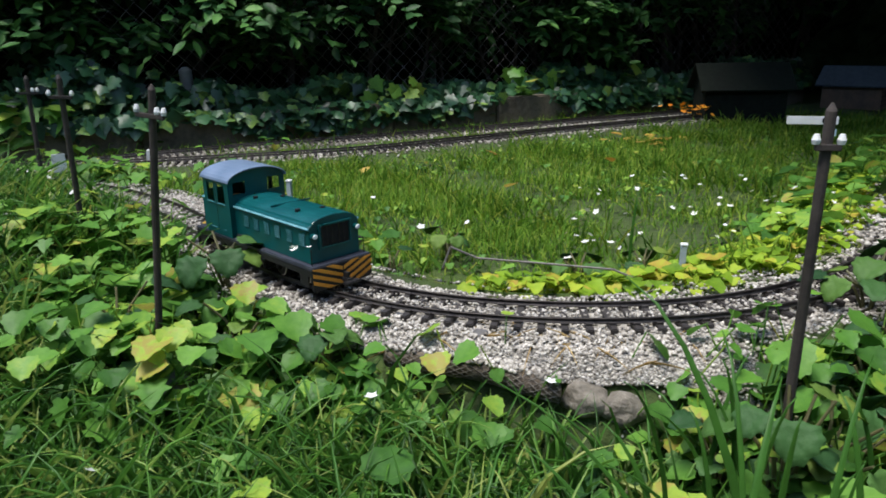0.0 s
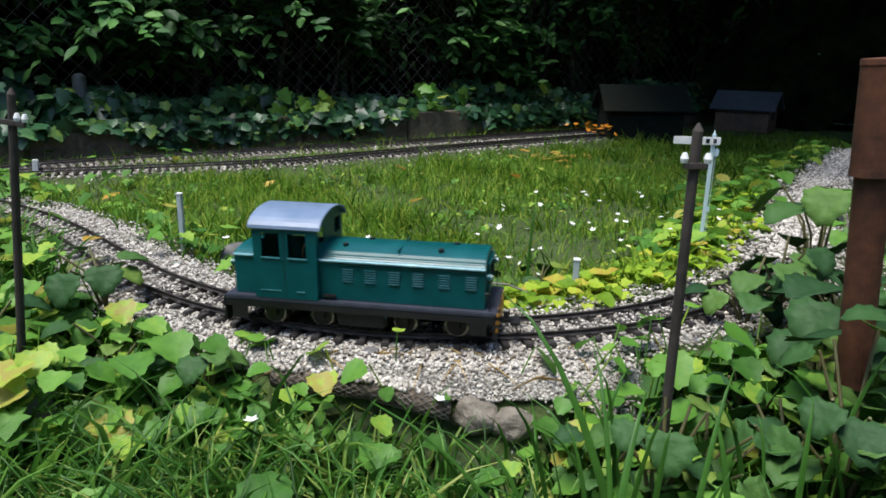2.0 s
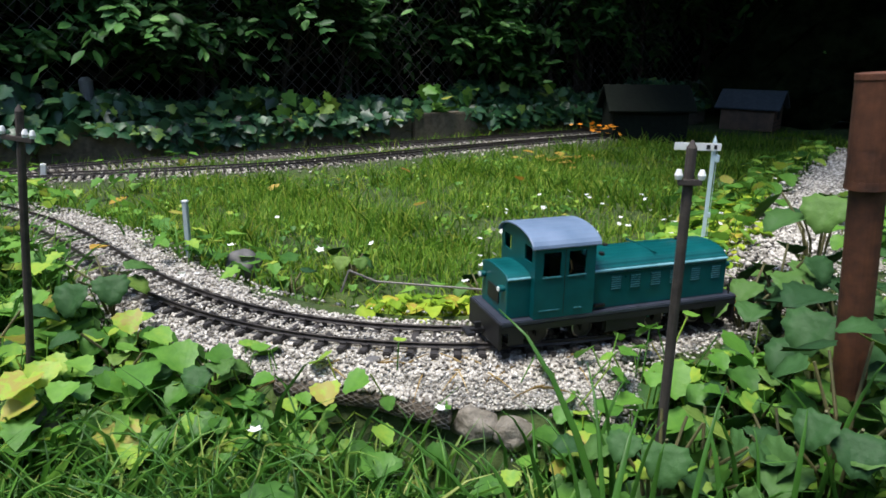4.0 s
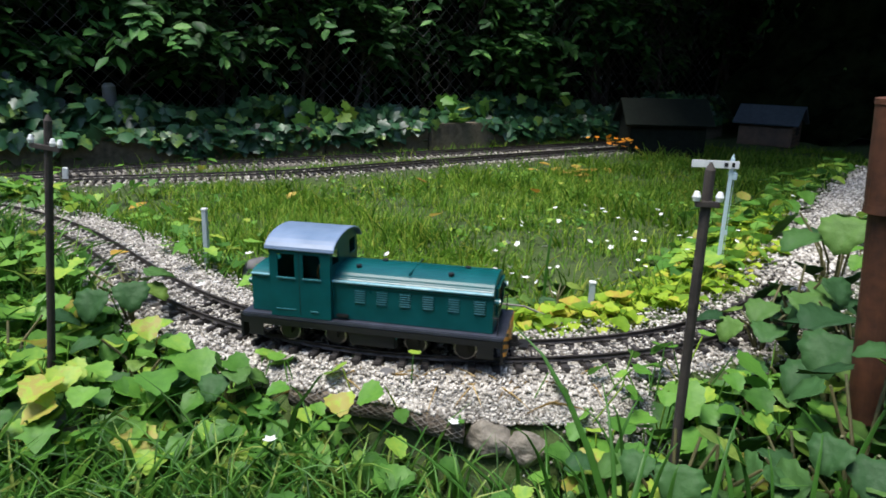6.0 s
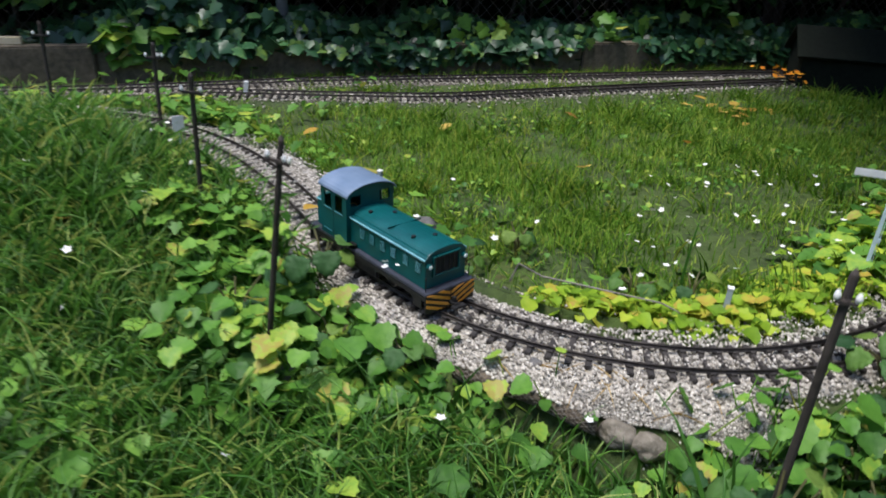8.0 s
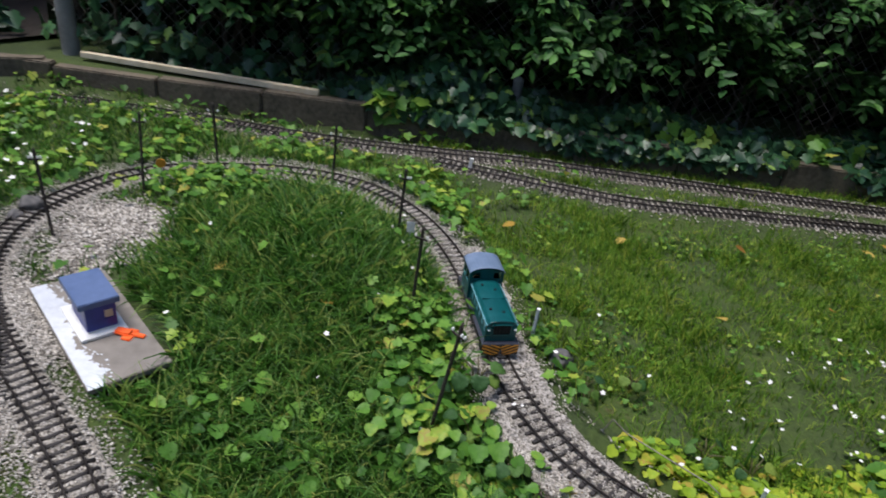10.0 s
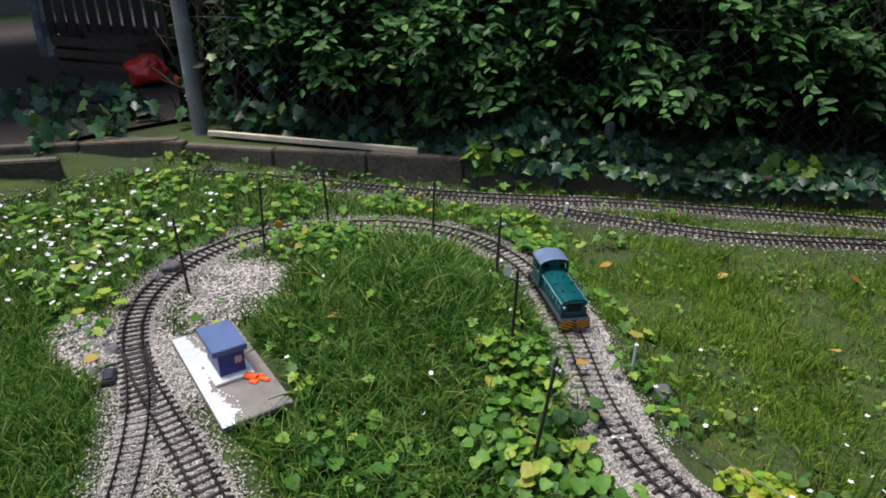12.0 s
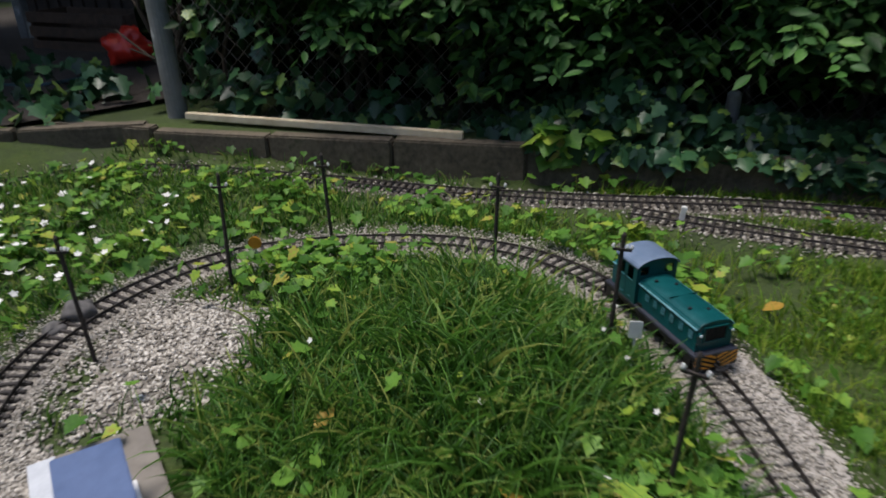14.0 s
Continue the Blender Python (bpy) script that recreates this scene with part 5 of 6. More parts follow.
def big_plant(x, y, z, leaves, label):
    """A plant with a few large leaves, each on its own stalk."""
    t = thing("leafy_plant", pose(x, y, z), label, "plant", "large-leaved plants")
    for k, (lx, ly, h, yaw, tilt, size) in enumerate(leaves):
        st = bmesh.new()
        rod(st, (0, 0, -.01), (lx * .4, ly * .4, h * .7), .0022, .0018, 6)
        rod(st, (lx * .4, ly * .4, h * .7), (lx, ly, h), .0018, .0014, 6)
        part("stalk", st, M_STALK, t)
        bm = bmesh.new()
        lv, lf = LEAF
        vs = [bm.verts.new(c) for c in lv]
        for f in lf:
            bm.faces.new([vs[i] for i in f])
        bmesh.ops.subdivide_edges(bm, edges=bm.edges[:], cuts=1, use_grid_fill=True, smooth=.4)
        ob = smooth(part("leaf", bm, M_BIGLEAF, t, m=Matrix.Translation((lx, ly, h)) @ Matrix.Rotation(radians(yaw), 4, "Z") @ Matrix.Rotation(radians(tilt), 4, "X") @ Matrix.Scale(size, 4)))
        md = ob.modifiers.new("thickness", "SOLIDIFY")
        md.thickness = .006
    return t


def leaf_skin(name):
    m, nt, b = nodes_of(name)
    oi = nt.nodes.new("ShaderNodeObjectInfo")
    r = ramp(nt, [(0, (0.025, 0.07, 0.026)), (.5, (0.052, 0.13, 0.037)), (.85, (0.1, 0.2, 0.042)), (1, (0.23, 0.3, 0.05))])
    nt.links.new(oi.outputs["Random"], r.inputs[0])
    n = noise_tex(nt, 5, 5)
    mx = nt.nodes.new("ShaderNodeMix")
    mx.data_type, mx.blend_type = "RGBA", "MULTIPLY"
    mx.inputs[0].default_value = .6
    r2 = ramp(nt, [(.3, (.75, .8, .75)), (.7, (1.1, 1.08, 1.05))])
    nt.links.new(n.outputs[0], r2.inputs[0])
    nt.links.new(r.outputs[0], mx.inputs[6])
    nt.links.new(r2.outputs[0], mx.inputs[7])
    nt.links.new(mx.outputs[2], b.inputs["Base Color"])
    b.inputs["Roughness"].default_value = .55
    b.inputs["Specular IOR Level"].default_value = .2
    bump(nt, b, n.outputs[0], .15, .05)
    t = nt.nodes.new("ShaderNodeBsdfTranslucent")
    nt.links.new(mx.outputs[2], t.inputs[0])
    ms = nt.nodes.new("ShaderNodeMixShader")
    ms.inputs[0].default_value = .3
    nt.links.new(b.outputs[0], ms.inputs[1])
    nt.links.new(t.outputs[0], ms.inputs[2])
    nt.links.new(ms.outputs[0], nt.nodes["Material Output"].inputs[0])
    return m


M_BIGLEAF = leaf_skin("large_leaf_skin")
rl = random.Random(11)


def bunch(n, r, h0, h1, s0, s1):
    out = []
    n += 2
    for k in range(n):
        a = 2 * math.pi * (k + rl.uniform(-.3, .3)) / n
        d = r * rl.uniform(.3, 1)
        out.append((d * math.cos(a), d * math.sin(a), rl.uniform(h0, h1), math.degrees(a) - 90 + rl.uniform(-25, 25), -rl.uniform(0, 55), rl.uniform(s0, s1) * rl.uniform(.48, .74)))
    return out


for x, y, n, r, h0, h1, s0, s1 in ((.235, -.45, 6, .045, .09, .15, .045, .065), (.19, -.41, 5, .04, .05, .10, .035, .055), (.285, -.40, 5, .04, .06, .12, .04, .06), (.40, -.42, 6, .06, .10, .20, .05, .075), (.47, -.42, 6, .06, .10, .22, .05, .08), (.53, -.46, 6, .06, .06, .16, .05, .08), (.34, -.34, 5, .05, .05, .11, .04, .06), (.48, -.52, 6, .06, .03, .12, .05, .08), (.28, -.42, 5, .05, .04, .10, .04, .065), (.36, -.40, 6, .05, .06, .13, .05, .075), (.44, -.46, 6, .06, .05, .14, .05, .08), (.30, -.50, 5, .05, .03, .08, .04, .065), (.40, -.56, 6, .05, .03, .11, .05, .08),
                                   (.45, -.25, 6, .06, .08, .17, .06, .085), (.50, -.16, 6, .06, .10, .19, .06, .09), (.57, -.12, 6, .06, .10, .20, .07, .10), (.50, -.36, 5, .05, .08, .16, .06, .085), (.52, -.02, 5, .07, .09, .17, .08, .10), (.56, -.24, 6, .06, .06, .15, .06, .09), (.22, -.47, 4, .04, .02, .07, .04, .06),
                                   (.395, -.14, 5, .045, .03, .09, .05, .075), (.44, -.11, 5, .05, .04, .11, .06, .08), (.40, -.22, 5, .05, .03, .09, .05, .075), (.47, -.06, 5, .05, .05, .12, .06, .085), (.10, -.46, 4, .04, .02, .05, .05, .07), (.16, -.38, 4, .03, .02, .05, .035, .05), (-.44, -.20, 5, .05, .05, .10, .05, .075), (-.36, -.31, 5, .05, .04, .09, .045, .06),
                                   (-.24, -.33, 5, .05, .04, .08, .04, .055), (-.52, -.33, 5, .05, .05, .11, .05, .07), (-.20, .16, 4, .04, .03, .07, .04, .06), (-.28, .06, 4, .04, .02, .05, .04, .06), (.04, .07, 4, .04, .03, .06, .035, .055), (.14, .09, 4, .04, .03, .06, .04, .055)):
    big_plant(x, y, gz_at(x, y), bunch(n, r, h0, h1, s0, s1), "large toothed light green leaves on thin stalks")


def tall_blade(x, y, pts, w):
    """One broad grass blade that rises close to the lens."""
    t = thing("grass_blade", pose(x, y, gz_at(x, y)), "single broad dark green grass blade", "grass blade", "single tall grass blades")
    bm = bmesh.new()
    rows = []
    n = len(pts)
    for i, (dx, dy, z) in enumerate(pts):
        ww = w * (1 - (i / (n - 1)) ** 2 * .93)
        rows.append([bm.verts.new((dx - ww, dy, z)), bm.verts.new((dx, dy + ww * .6, z)), bm.verts.new((dx + ww, dy, z))])
    for a, b in zip(rows, rows[1:]):
        for k in (0, 1):
            bm.faces.new((a[k], a[k + 1], b[k + 1], b[k]))
    ob = smooth(part("blade", bm, M_GRASS, t))
    md = ob.modifiers.new("thickness", "SOLIDIFY")
    md.thickness = .0006


def arc_blade(x, y, tx, ty, h, w):
    tall_blade(x, y, [(tx * u ** 1.5, ty * u ** 1.5, h * (1 - (1 - u) ** 1.6)) for u in np.linspace(0, 1, 8)], w)


arc_blade(.19, -.612, -.102, .09, .275, .0034)
arc_blade(.159, -.629, -.163, .074, .195, .0024)
arc_blade(.142, -.70, .039, .10, .235, .0036)
arc_blade(.167, -.659, -.016, .097, .25, .0022)
arc_blade(.198, -.647, .052, .10, .235, .0026)
arc_blade(.18, -.58, -.10, .02, .14, .0035)
arc_blade(.27, -.55, -.02, .05, .19, .0030)
arc_blade(.33, -.50, .02, .05, .17, .0030)
arc_blade(.36, -.58, .04, .03, .20, .0035)
arc_blade(.10, -.55, -.09, .05, .10, .0035)
arc_blade(.30, -.66, .06, .02, .13, .0045)
rb = random.Random(31)
for _ in range(26):
    arc_blade(rb.uniform(.12, .5), rb.uniform(-.60, -.42), rb.uniform(-.08, .08), rb.uniform(-.03, .06), rb.uniform(.10, .19), rb.uniform(.0016, .0032))
arc_blade(.12, .10, .01, .02, .15, .0025)


# flowers, fallen leaves, straw
def flower_tmpl():
    v = [(0, 0, .004)]
    for i in range(10):
        a = 2 * math.pi * i / 10
        r = 1 if i % 2 == 0 else .62
        v.append((r * math.cos(a), r * math.sin(a), .25 if i % 2 == 0 else .1))
    return np.array(v), np.array([(0, 1 + i, 1 + (i + 1) % 10) for i in range(10)])


FLOWER = flower_tmpl()


def flowers(name, p, h0, h1, size, material, label):
    n = len(p)
    scatter(name, *FLOWER, on_land(p) + np.c_[np.zeros((n, 2)), rng.uniform(h0, h1, n)],
            rotations(rng.uniform(0, 6, n), rng.uniform(-.7, .9, n)), rng.uniform(.7, 1.2, n) * size, material, label, "flowers")


fp_ = pick(260, .0, .75, .15, .95, lambda p: off_rails(p) * blob(p, .38, .5, .35, .3))
flowers("white_lawn_flowers", fp_[:64], .02, .06, .0072, M_PETAL, "small white daisies open in the lawn")
fp_ = pick(900, -2.9, -1.6, -1.3, -.2, lambda p: off_rails(p) * blob(p, -2.25, -.8, .45, .35) * (p[:, 0] < -1.85))
flowers("white_loop_flowers", fp_[:150], .04, .075, .011, M_PETAL, "white blossoms in a loose patch outside the loop")
fp_ = pick(60, -1.4, .3, -.65, .3, lambda p: off_rails(p) * .8)
flowers("stray_white_flowers", fp_[:26], .05, .10, .007, M_PETAL, "single white flowers among herbs and grass")
flowers("front_white_flowers", np.array([(-.31, -.245), (-.285, -.255), (-.30, -.265), (-.80, -.02), (-.82, -.03), (-.22, -.33), (-.62, .02)]), .06, .09, .006, M_PETAL, "white flowers among the broad leaves")
fp_ = pick(300, .3, .62, 2.05, 2.35, lambda p: blob(p, .45, 2.2, .10, .08))
flowers("orange_flowers", fp_[:24], .03, .08, .014, M_ORPETAL, "orange blossoms beside the dark hutch")


def fallen(p, s0, s1, name, label, lift=.02):
    n = len(p)
    scatter(name, *OVAL, on_land(p, lift), rotations(rng.uniform(0, 6, n), rng.uniform(-.5, .5, n)), np.stack([rng.uniform(s0, s1, n) * 1.6, rng.uniform(s0, s1, n), rng.uniform(s0, s1, n)], 1), M_YLEAF, label, "fallen leaves")


fallen(pick(200, .05, .5, 1.45, 1.85, lambda p: blob(p, .24, 1.66, .13, .10))[:17], .035, .055, "fallen_leaf_heap", "yellow fallen leaves in a small heap on the lawn")
fallen(np.array([(-.685, -.285), (-.16, .66), (-1.16, -.40), (-.93, .66), (-1.46, -.98), (-.42, -.44), (-.26, -.50), (-.05, -.52), (-.55, -.02), (-.6, .9), (-.3, 1.2), (.1, 1.0), (-.85, -.32), (-.12, -.6)]), .035, .055, "fallen_leaves", "single yellow leaves on grass and herbs", .045)
sp = pick(1500, -.2, .4, -.42, -.24, lambda p: front_bank(p))[:50]
n_ = len(sp)
v_, f_ = blade(3, .5)
scatter("straw", v_, f_, on_land(sp, .006), rotations(rng.uniform(0, 6.3, n_), rng.uniform(-1.7, -1.3, n_)), np.stack([np.full(n_, .0016), np.full(n_, .05), np.full(n_, .05)], 1), M_STRAW, "dry straw stalks on the ballast", "straw")


# ---------------------------------------------------------------- ivy and hedge
def curb_points(n, s0, s1, o0, o1, z0, z1):
    s, o, z = rng.uniform(s0, s1, n), rng.uniform(o0, o1, n), rng.uniform(z0, z1, n)
    p = CURB_A[None] + s[:, None] * CURB_DIR + o[:, None] * CURB_N
    return np.c_[p, z], s, o


def leaf_cloud(name, leaf, pos, size0, size1, face, spread, material, label, category, lean=-2.0):
    n = len(pos)
    yaw = face + rng.normal(0, spread, n)
    smooth(scatter(name, *leaf, pos, rotations(yaw, rng.normal(lean, .5, n), rng.normal(0, .5, n)), rng.uniform(size0, size1, n), material, label, category))


FACE = math.atan2(CURB_DIR[1], CURB_DIR[0])
pos, s, o = curb_points(10500, .25, 5.9, .03, .30, .06, .34)
hgt_ = .10 + .09 * (1 + np.sin(s * 5.1) * .6 + np.sin(s * 11.3 + 1) * .4) * step(s, .9, 1.8) + .10 * (s < .6)
hgt_ = hgt_ * (.55 + .75 * np.exp(-((s - 1.95) / .3) ** 2) + .45 * (s < .6))
front_ = .06 + .05 * np.sin(s * 7) - .05 * (np.sin(s * 4.3 + .6) > .3)
keep = (pos[:, 2] < .06 + hgt_) & (o > front_) & ((s > 1.35) | ((rng.random(len(s)) < .4) & (o > .27 - .12 * s)))
pos = pos[keep]
pos[:, 2] -= np.where(o[keep] < .06, .05, 0)
leaf_cloud("ivy", IVY, pos, .034, .066, FACE, .7, M_IVY, "dark green ivy trailing over the edging and fence foot", "ivy")
pos, s, o = curb_points(3400, 1.5, 5.9, -.03, .05, .005, .10)
pos = pos[(.035 + .05 * np.sin(s * 3.7 + 1) + .03 * np.sin(s * 9.1) < pos[:, 2]) & (rng.random(len(s)) < .75)]
leaf_cloud("hanging_ivy", IVY, pos, .034, .062, FACE, .6, M_IVY, "dark ivy hanging over the face of the edging", "ivy")
n_ = 420
p_ = np.stack([rng.uniform(-4.9, -3.45, n_), rng.uniform(-.6, .75, n_)], 1)
p_ = p_[(wav(p_[:, 0], p_[:, 1], 6, .4) > -.1) & ((p_[:, 1] < .12) | (p_[:, 0] > -3.75))]
leaf_cloud("terrace_herbs", IVY, np.c_[p_, .07 + rng.uniform(0, .14, len(p_))], .06, .10, FACE, 1.2, M_IVY, "dark leafy herbs on the soil behind the edging", "herb")
pos, s, o = curb_points(40, 1.55, 1.78, -.02, .08, .05, .17)
leaf_cloud("pale_ivy", IVY, pos, .06, .09, FACE, .8, M_HERB, "pale yellow-green young ivy clump on the edging", "ivy")
pos, s, o = curb_points(70, 2.5, 4.3, .0, .08, .07, .2)
pos = pos[(np.sin(s * 9) > .3)]
leaf_cloud("pale_ivy", IVY, pos, .05, .08, FACE, .8, M_HERB, "pale young ivy leaves among dark ones", "ivy")

def spray_cloud(name, ctr, per, length, size0, size1, material, label, droop=.35):
    """Leafy twigs that reach out of the hedge: leaves in two ranks along each twig, their faces to the sky."""
    n = len(ctr)
    d = -CURB_N[None] * rng.uniform(.4, 1.1, n)[:, None] + CURB_DIR[None] * rng.normal(0, .55, n)[:, None]
    d = np.c_[d, rng.normal(-droop * .5, .4, n)]
    d /= np.linalg.norm(d, axis=1)[:, None]
    d = np.repeat(d, per, 0)
    m = len(d)
    u = np.tile(np.linspace(0, 1, per), n)
    L = np.repeat(rng.uniform(.6, 1.2, n) * length, per)
    p = np.repeat(ctr, per, 0) + d * (u * L)[:, None] + np.c_[np.zeros((m, 2)), -droop * L * u * u * .6] + rng.normal(0, .012, (m, 3))
    up = np.c_[rng.normal(0, .45, (m, 2)) - .35 * CURB_N[None], np.ones(m)]
    side_ = np.cross(d, up)
    side_ /= np.linalg.norm(side_, axis=1)[:, None]
    y = d * rng.uniform(.3, .9, m)[:, None] + side_ * np.where(np.arange(m) % 2, 1, -1)[:, None] * rng.uniform(.5, 1, m)[:, None] + [0, 0, -.15]
    y /= np.linalg.norm(y, axis=1)[:, None]
    z = up - (up * y).sum(1)[:, None] * y
    z /= np.linalg.norm(z, axis=1)[:, None]
    smooth(scatter(name, *OVAL, p, np.stack([np.cross(y, z), y, z], 2), rng.uniform(size0, size1, m), material, label, "hedge"))


def hedge_front(s, z):
    """How far behind the edging's face the hedge begins: bulging low down, leaning back towards its top."""
    return .17 + .07 * np.sin(s * 3.7 + z * 2) + .05 * np.sin(s * 8.3 + 1 + z * 5) + .30 * np.clip(z - .55, 0, 2) + .12 * (s < 1.2)


def hedge_foot(s):
    return .36 + .07 * np.sin(s * 2.3 + .5) + .05 * np.sin(s * 7.1) + .09 * (1 - step(s, .5, 1.6)) - .03 * step(s, 2.2, 3.2)


ctr, s, o = curb_points(5600, .12, 6.6, 0, .62, .26, 1.6)
o_ = hedge_front(s, ctr[:, 2])
lump = wav(s * 1.3, ctr[:, 2] * 2.1, 3.1, .9) + .5 * wav(s, ctr[:, 2] * 1.7, 7.3, .2) + .42 * (s < 1.9) - .16 * step(s, 2.2, 3.0)
keep = (ctr[:, 2] > hedge_foot(s)) & (o > o_) & (o < o_ + .30) & (lump > -.28) & (rng.random(len(s)) < np.where(ctr[:, 2] > 1.1, .5, 1) * np.where(s > 4.6, .5, 1))
spray_cloud("hedge_leaves", ctr[keep], 14, .20, .046, .080, M_HEDGE, "dense dark green hedge foliage above the fence")
ctr, s, o = curb_points(2600, .3, 5.2, -.05, .5, .40, 1.4)
o_ = hedge_front(s, ctr[:, 2])
lump = wav(s * 1.3, ctr[:, 2] * 2.1, 3.1, .9) + .5 * wav(s, ctr[:, 2] * 1.7, 7.3, .2) + .42 * (s < 1.9) - .16 * step(s, 2.2, 3.0)
keep = (ctr[:, 2] > hedge_foot(s) + .06) & (np.abs(o - o_ + .03) < .07) & (lump > -.05) & (rng.random(len(s)) < np.where(s > 2.6, .35, 1))
# Outer sprays take the lighter colour that imitates sunlit foliage.
spray_cloud("hedge_sprays", ctr[keep], 14, .20, .044, .076, M_SPRAY, "lighter leaf sprays reaching over the fence", .5)
ctr, s, o = curb_points(900, -.3, 8.6, .45, .75, .5, 1.8)
pos = np.repeat(ctr, 16, 0) + rng.normal(0, 1, (len(ctr) * 16, 3)) * [.08, .08, .07]
leaf_cloud("inner_hedge_leaves", OVAL, pos, .05, .08, FACE, 1.4, M_HEDGE, "shaded leaves deep in the hedge", "hedge", -1.1)
pos, s, o = curb_points(700, -.2, 8.6, .24, .6, .12, .45)
leaf_cloud("hedge_undergrowth", OVAL, pos[rng.random(len(pos)) < .5], .04, .07, FACE, .9, M_HEDGE, "sparse shaded leaves low in the hedge", "hedge")

pos, s, o = curb_points(420, .05, 2.1, .22, .34, .08, .55)
pos = pos[(pos[:, 2] < .2 + .28 * rng.random(len(pos)) * (1 + np.sin(s * 6.1)) / 1.2)]
leaf_cloud("climbing_ivy", IVY, pos, .045, .08, FACE, .7, M_IVY, "dark ivy climbing the chain-link beside the post", "ivy")
stems = bmesh.new()
rs = random.Random(8)
for i in range(90):
    s_, o_ = rs.uniform(-.2, 8.4), rs.uniform(.30, .8)
    p0 = along(s_, o_)
    z = .02
    a = Vector((p0[0], p0[1], z))
    r0 = rs.uniform(.006, .02)
    for k in range(5):
        b = a + Vector((rs.uniform(-.07, .07), rs.uniform(-.07, .07), rs.uniform(.18, .32)))
        rod(stems, a, b, r0, r0 * .8, 6)
        for _ in range(2):
            c = b + Vector((rs.uniform(-.18, .18), rs.uniform(-.2, .1), rs.uniform(.05, .2)))
            rod(stems, b, c, r0 * .45, r0 * .2, 4)
        a, r0 = b, r0 * .8
part("stems", stems, M_TWIG, thing("hedge_stems", Matrix(), "bare brown hedge stems behind the fence", "hedge stems", kind="stuff"))

# Near-black backing sheet: the hedge's inner shade is put into its colour.
core = thing("hedge_core", Matrix.Translation((*along(-.4, .72), 0)) @ Matrix.Rotation(FACE, 4, "Z"), "near-black sheet standing in for the hedge's inner shade", "hedge", kind="structure")
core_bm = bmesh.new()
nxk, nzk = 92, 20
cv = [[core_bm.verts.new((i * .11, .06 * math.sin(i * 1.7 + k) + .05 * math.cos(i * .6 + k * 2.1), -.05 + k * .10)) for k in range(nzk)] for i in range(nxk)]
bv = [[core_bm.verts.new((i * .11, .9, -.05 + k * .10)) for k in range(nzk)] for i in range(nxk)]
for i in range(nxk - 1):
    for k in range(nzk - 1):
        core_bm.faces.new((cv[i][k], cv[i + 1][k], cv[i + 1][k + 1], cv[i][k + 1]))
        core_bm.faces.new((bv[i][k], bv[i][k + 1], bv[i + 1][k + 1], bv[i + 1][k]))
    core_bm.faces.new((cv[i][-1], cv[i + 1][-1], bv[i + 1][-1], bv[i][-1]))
part("depth", core_bm, M_HEDGESHADE, core)


# Second near-black sheet paints the deep shade behind the hutches.
core_b = thing("hedge_core", pose(1.35, 3.45, 0, 0, 0, -3), "near-black sheet standing in for hedge shade behind the hutches", "hedge", kind="structure")
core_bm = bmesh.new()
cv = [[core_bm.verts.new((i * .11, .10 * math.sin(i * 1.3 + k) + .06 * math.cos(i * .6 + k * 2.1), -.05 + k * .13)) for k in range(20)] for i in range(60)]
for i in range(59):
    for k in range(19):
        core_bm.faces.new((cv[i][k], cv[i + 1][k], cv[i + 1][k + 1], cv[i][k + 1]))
ob = part("depth", core_bm, M_HEDGESHADE, core_b)
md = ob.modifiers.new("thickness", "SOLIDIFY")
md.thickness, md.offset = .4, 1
n_ = 5000
pos = np.c_[rng.uniform(1.3, 4.5, n_), 3.4 - rng.uniform(-.1, .35, n_), rng.uniform(.3, 2.2, n_)]
leaf_cloud("shaded_hedge_leaves", OVAL, pos, .05, .09, 0, .9, M_HEDGE, "dark foliage behind the hutches", "hedge")

# Unseen leaf canopies, added to keep light off hutches, lawn corner and gate.
n_ = 10500
pos = np.c_[rng.uniform(-.3, 4.2, n_), rng.uniform(1.8, 4.0, n_), rng.uniform(1.5, 2.4, n_)]
pos = pos[pos[:, 1] > 1.75 + .5 * rng.random(n_) + .25 * np.maximum(0, 1.0 - pos[:, 0])]
leaf_cloud("overhanging_foliage", OVAL, pos, .08, .14, 0, 2.0, M_HEDGE, "dark overhanging branches above the hutches", "tree foliage")

# Leaf cloud above the view, added to shade the gate yard.
n_ = 13000
pos = np.c_[rng.uniform(-8.0, -4.35, n_), rng.uniform(-1.6, 3.2, n_), rng.uniform(2.0, 2.9, n_)]
leaf_cloud("overhanging_foliage", OVAL, pos, .13, .21, 0, 2.0, M_HEDGE, "dark leafy boughs above the slatted gate", "tree foliage")
n_ = 9000
pos = np.c_[rng.uniform(.1, 3.4, n_), rng.uniform(.3, 2.4, n_), rng.uniform(1.75, 2.5, n_)]
pos = pos[wav(pos[:, 0], pos[:, 1], 4.0, .6) > -.35]
leaf_cloud("overhanging_foliage", OVAL, pos, .07, .12, 0, 2.0, M_HEDGE, "leafy boughs reaching over the lawn's corner", "tree foliage")

n_ = 12000
pos = np.c_[rng.uniform(.2, 4.6, n_), rng.uniform(1.5, 4.2, n_), rng.uniform(1.9, 2.7, n_)]
leaf_cloud("overhanging_foliage", OVAL, pos, .13, .2, 0, 2.0, M_HEDGE, "broad leafy boughs shading the hutches", "tree foliage")

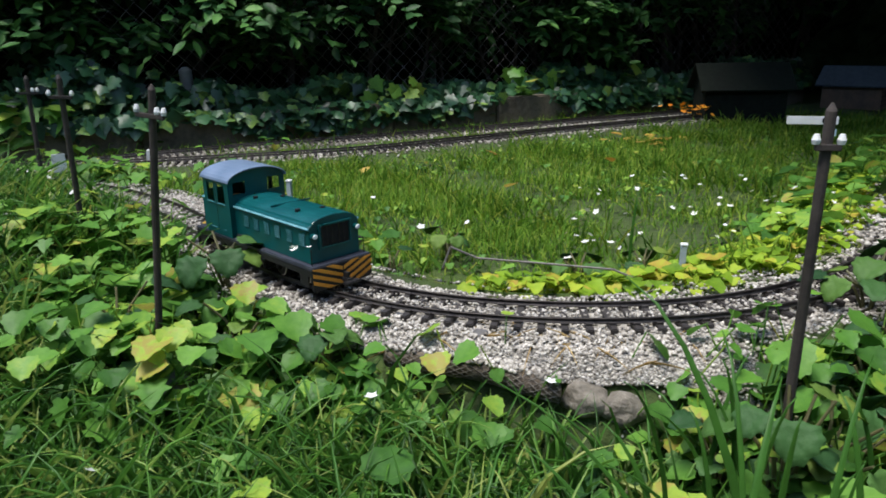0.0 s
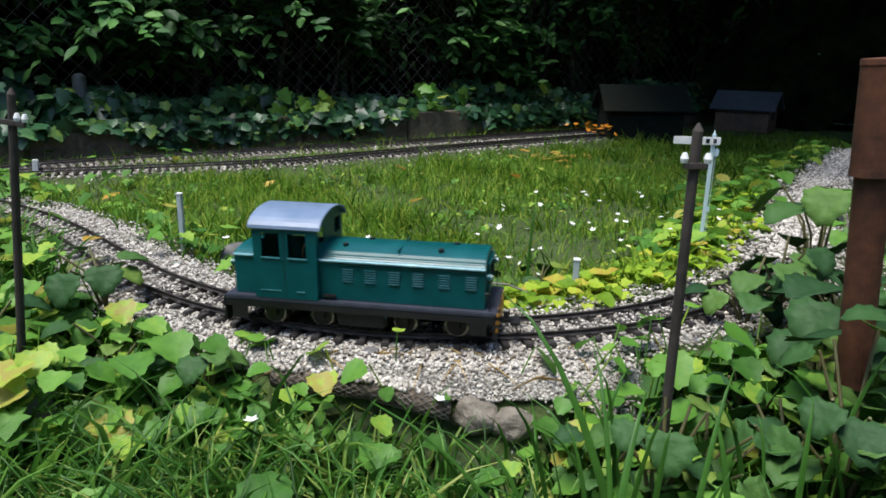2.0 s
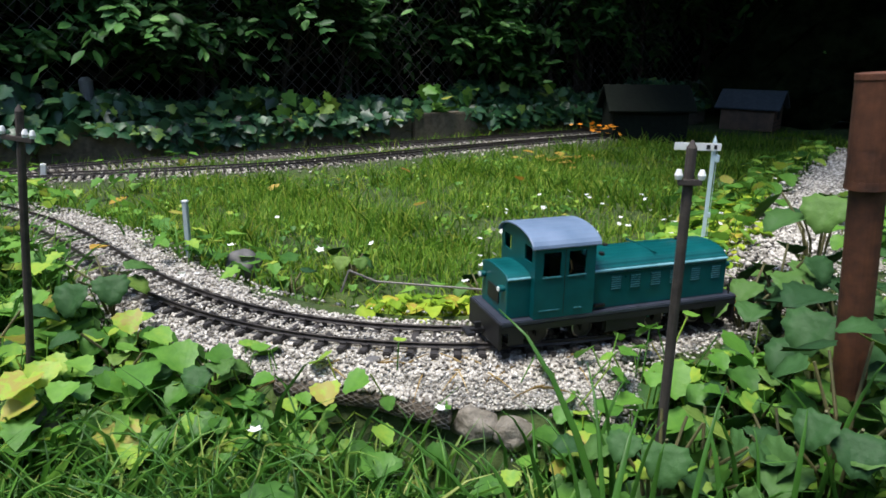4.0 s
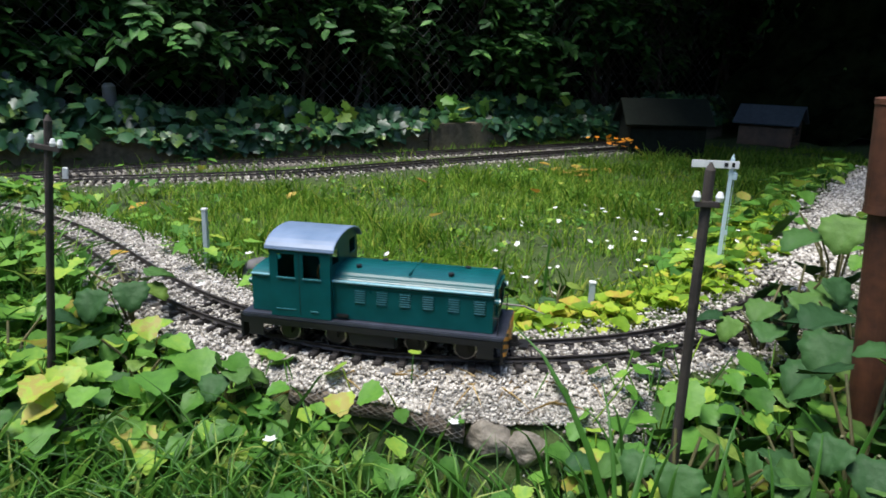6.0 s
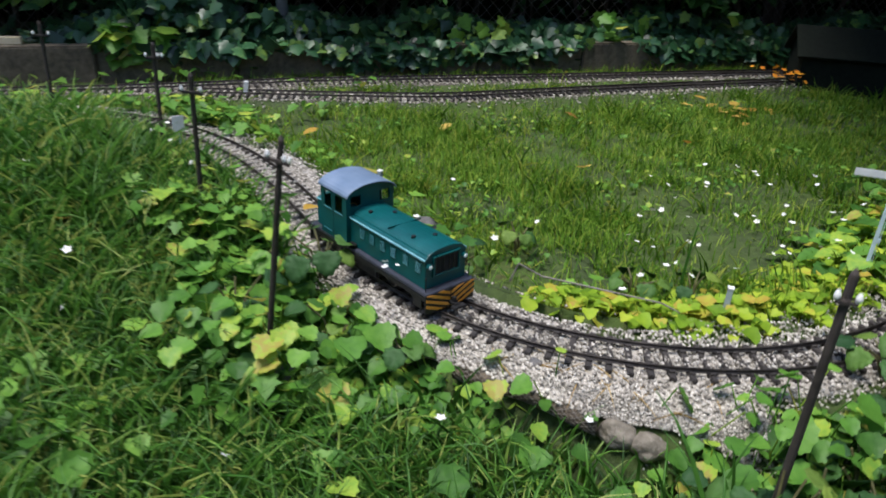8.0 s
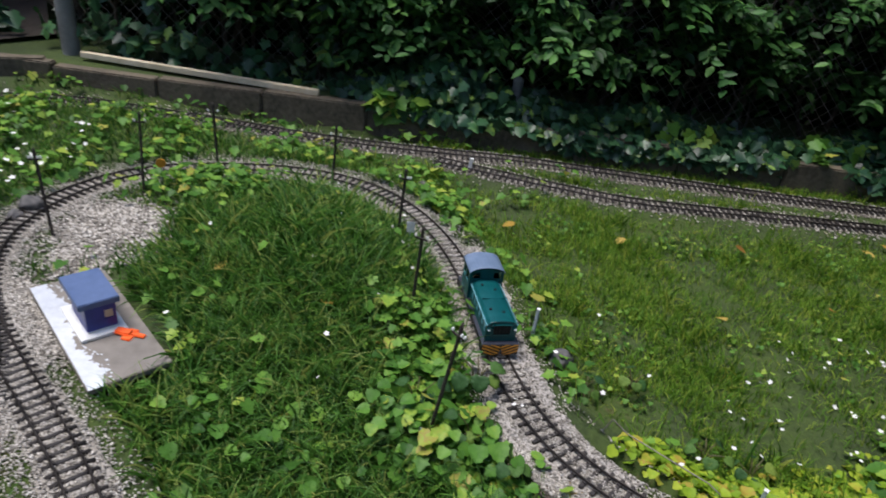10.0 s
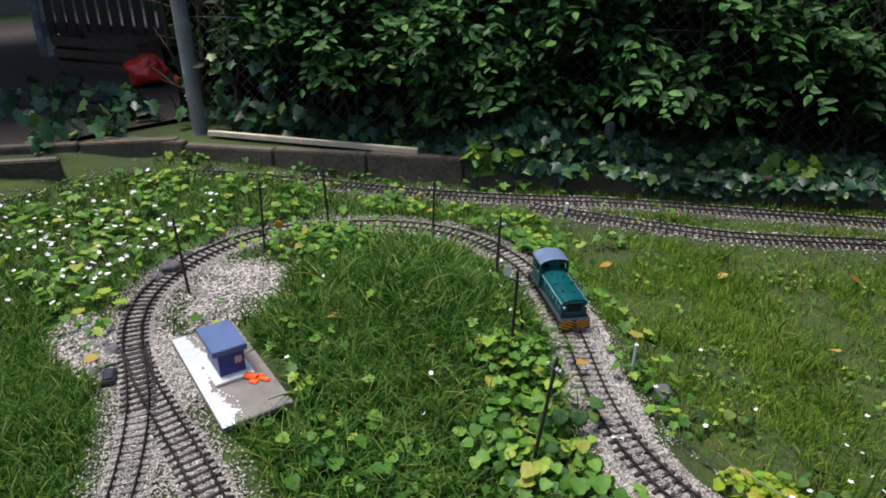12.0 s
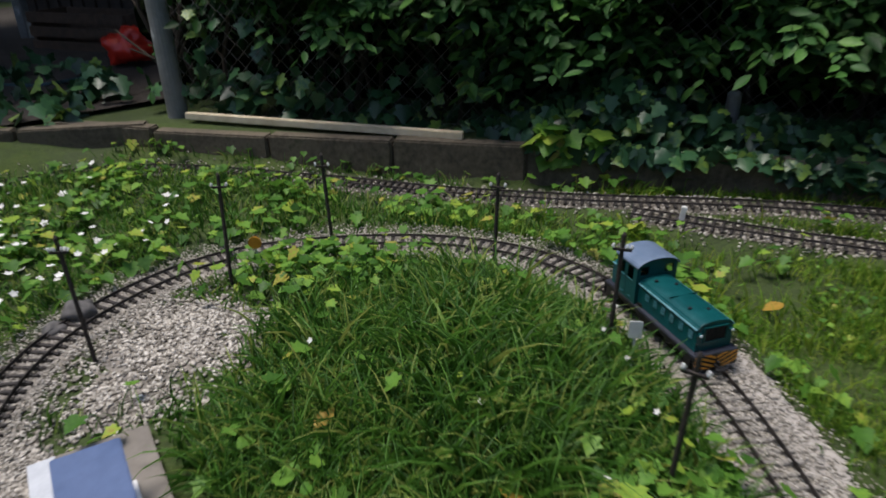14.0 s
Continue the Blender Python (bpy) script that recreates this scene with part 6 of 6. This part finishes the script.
# Lower unseen leaves, added to cut the sky light reaching the hutches.
n_ = 11000
pos = np.c_[rng.uniform(.3, 3.3, n_), rng.uniform(1.45, 2.7, n_), rng.uniform(1.0, 1.6, n_)]
pos = pos[pos[:, 2] > 1.35 - .25 * (pos[:, 1] - 1.45)]
leaf_cloud("overhanging_foliage", OVAL, pos, .09, .15, 0, 2.0, M_HEDGE, "low leafy boughs hanging before the hutches", "tree foliage")

# bare yard sheet before the gate, its shade put into the dark colour
M_YARD = surface("shade_darkened_soil", (0.014, 0.011, 0.008), (0.04, 0.032, 0.025), 25, .95, relief=.6, depth=.01)
yard_n = 60
yv = [(-9.0 + 5.35 * i / yard_n, -2.2 + 5.65 * k / 40, .074 + .003 * math.sin(i * 1.9 + k) * math.cos(k * 1.3)) for i in range(yard_n + 1) for k in range(41)]
yf = [(i * 41 + k, (i + 1) * 41 + k, (i + 1) * 41 + k + 1, i * 41 + k + 1) for i in range(yard_n) for k in range(40)]
smooth(mesh_from("yard_soil", yv, yf, M_YARD, "structure", "bare soil before the gate, shade put into its dark colour", "soil"))

# plain added walls that close the garden and cut off low sky light
M_RENDER = surface("grey_render", (0.10, 0.095, 0.085), (0.17, 0.16, 0.15), 20, .95)
for nm, b_ in (("wall_south", (-10, 8, -4.2, -4.0, -.2, 2.4)), ("wall_east", (6.5, 6.7, -4, 8, -.2, 4.5)), ("wall_west", (-10, -9.8, -4, 8, -.2, 4.0))):
    me = bpy.data.meshes.new(nm)
    bm = boxm(*b_)
    bm.to_mesh(me)
    bm.free()
    me.materials.append(M_RENDER)
    tagged(new(nm, me), "plain grey wall added to close the garden and block low sky", "wall", kind="structure")


# ---------------------------------------------------------------- what moves
def motions():
    rows = []
    for t, s_ in LOCO_RUN:
        ax, ay, _ = frame_on(MAIN, s_ - .085)
        bx, by, _ = frame_on(MAIN, s_ + .085)
        mx, my = (ax + bx) / 2, (ay + by) / 2
        # the main line is laid from the far right; the front points back along it
        h = math.atan2(ay - by, ax - bx)
        rows.append((t, Matrix.Translation((mx, my, Z_MAIN + .0133)) @ Matrix.Rotation(h, 4, "Z")))
    walk(loco, rows)


motions()
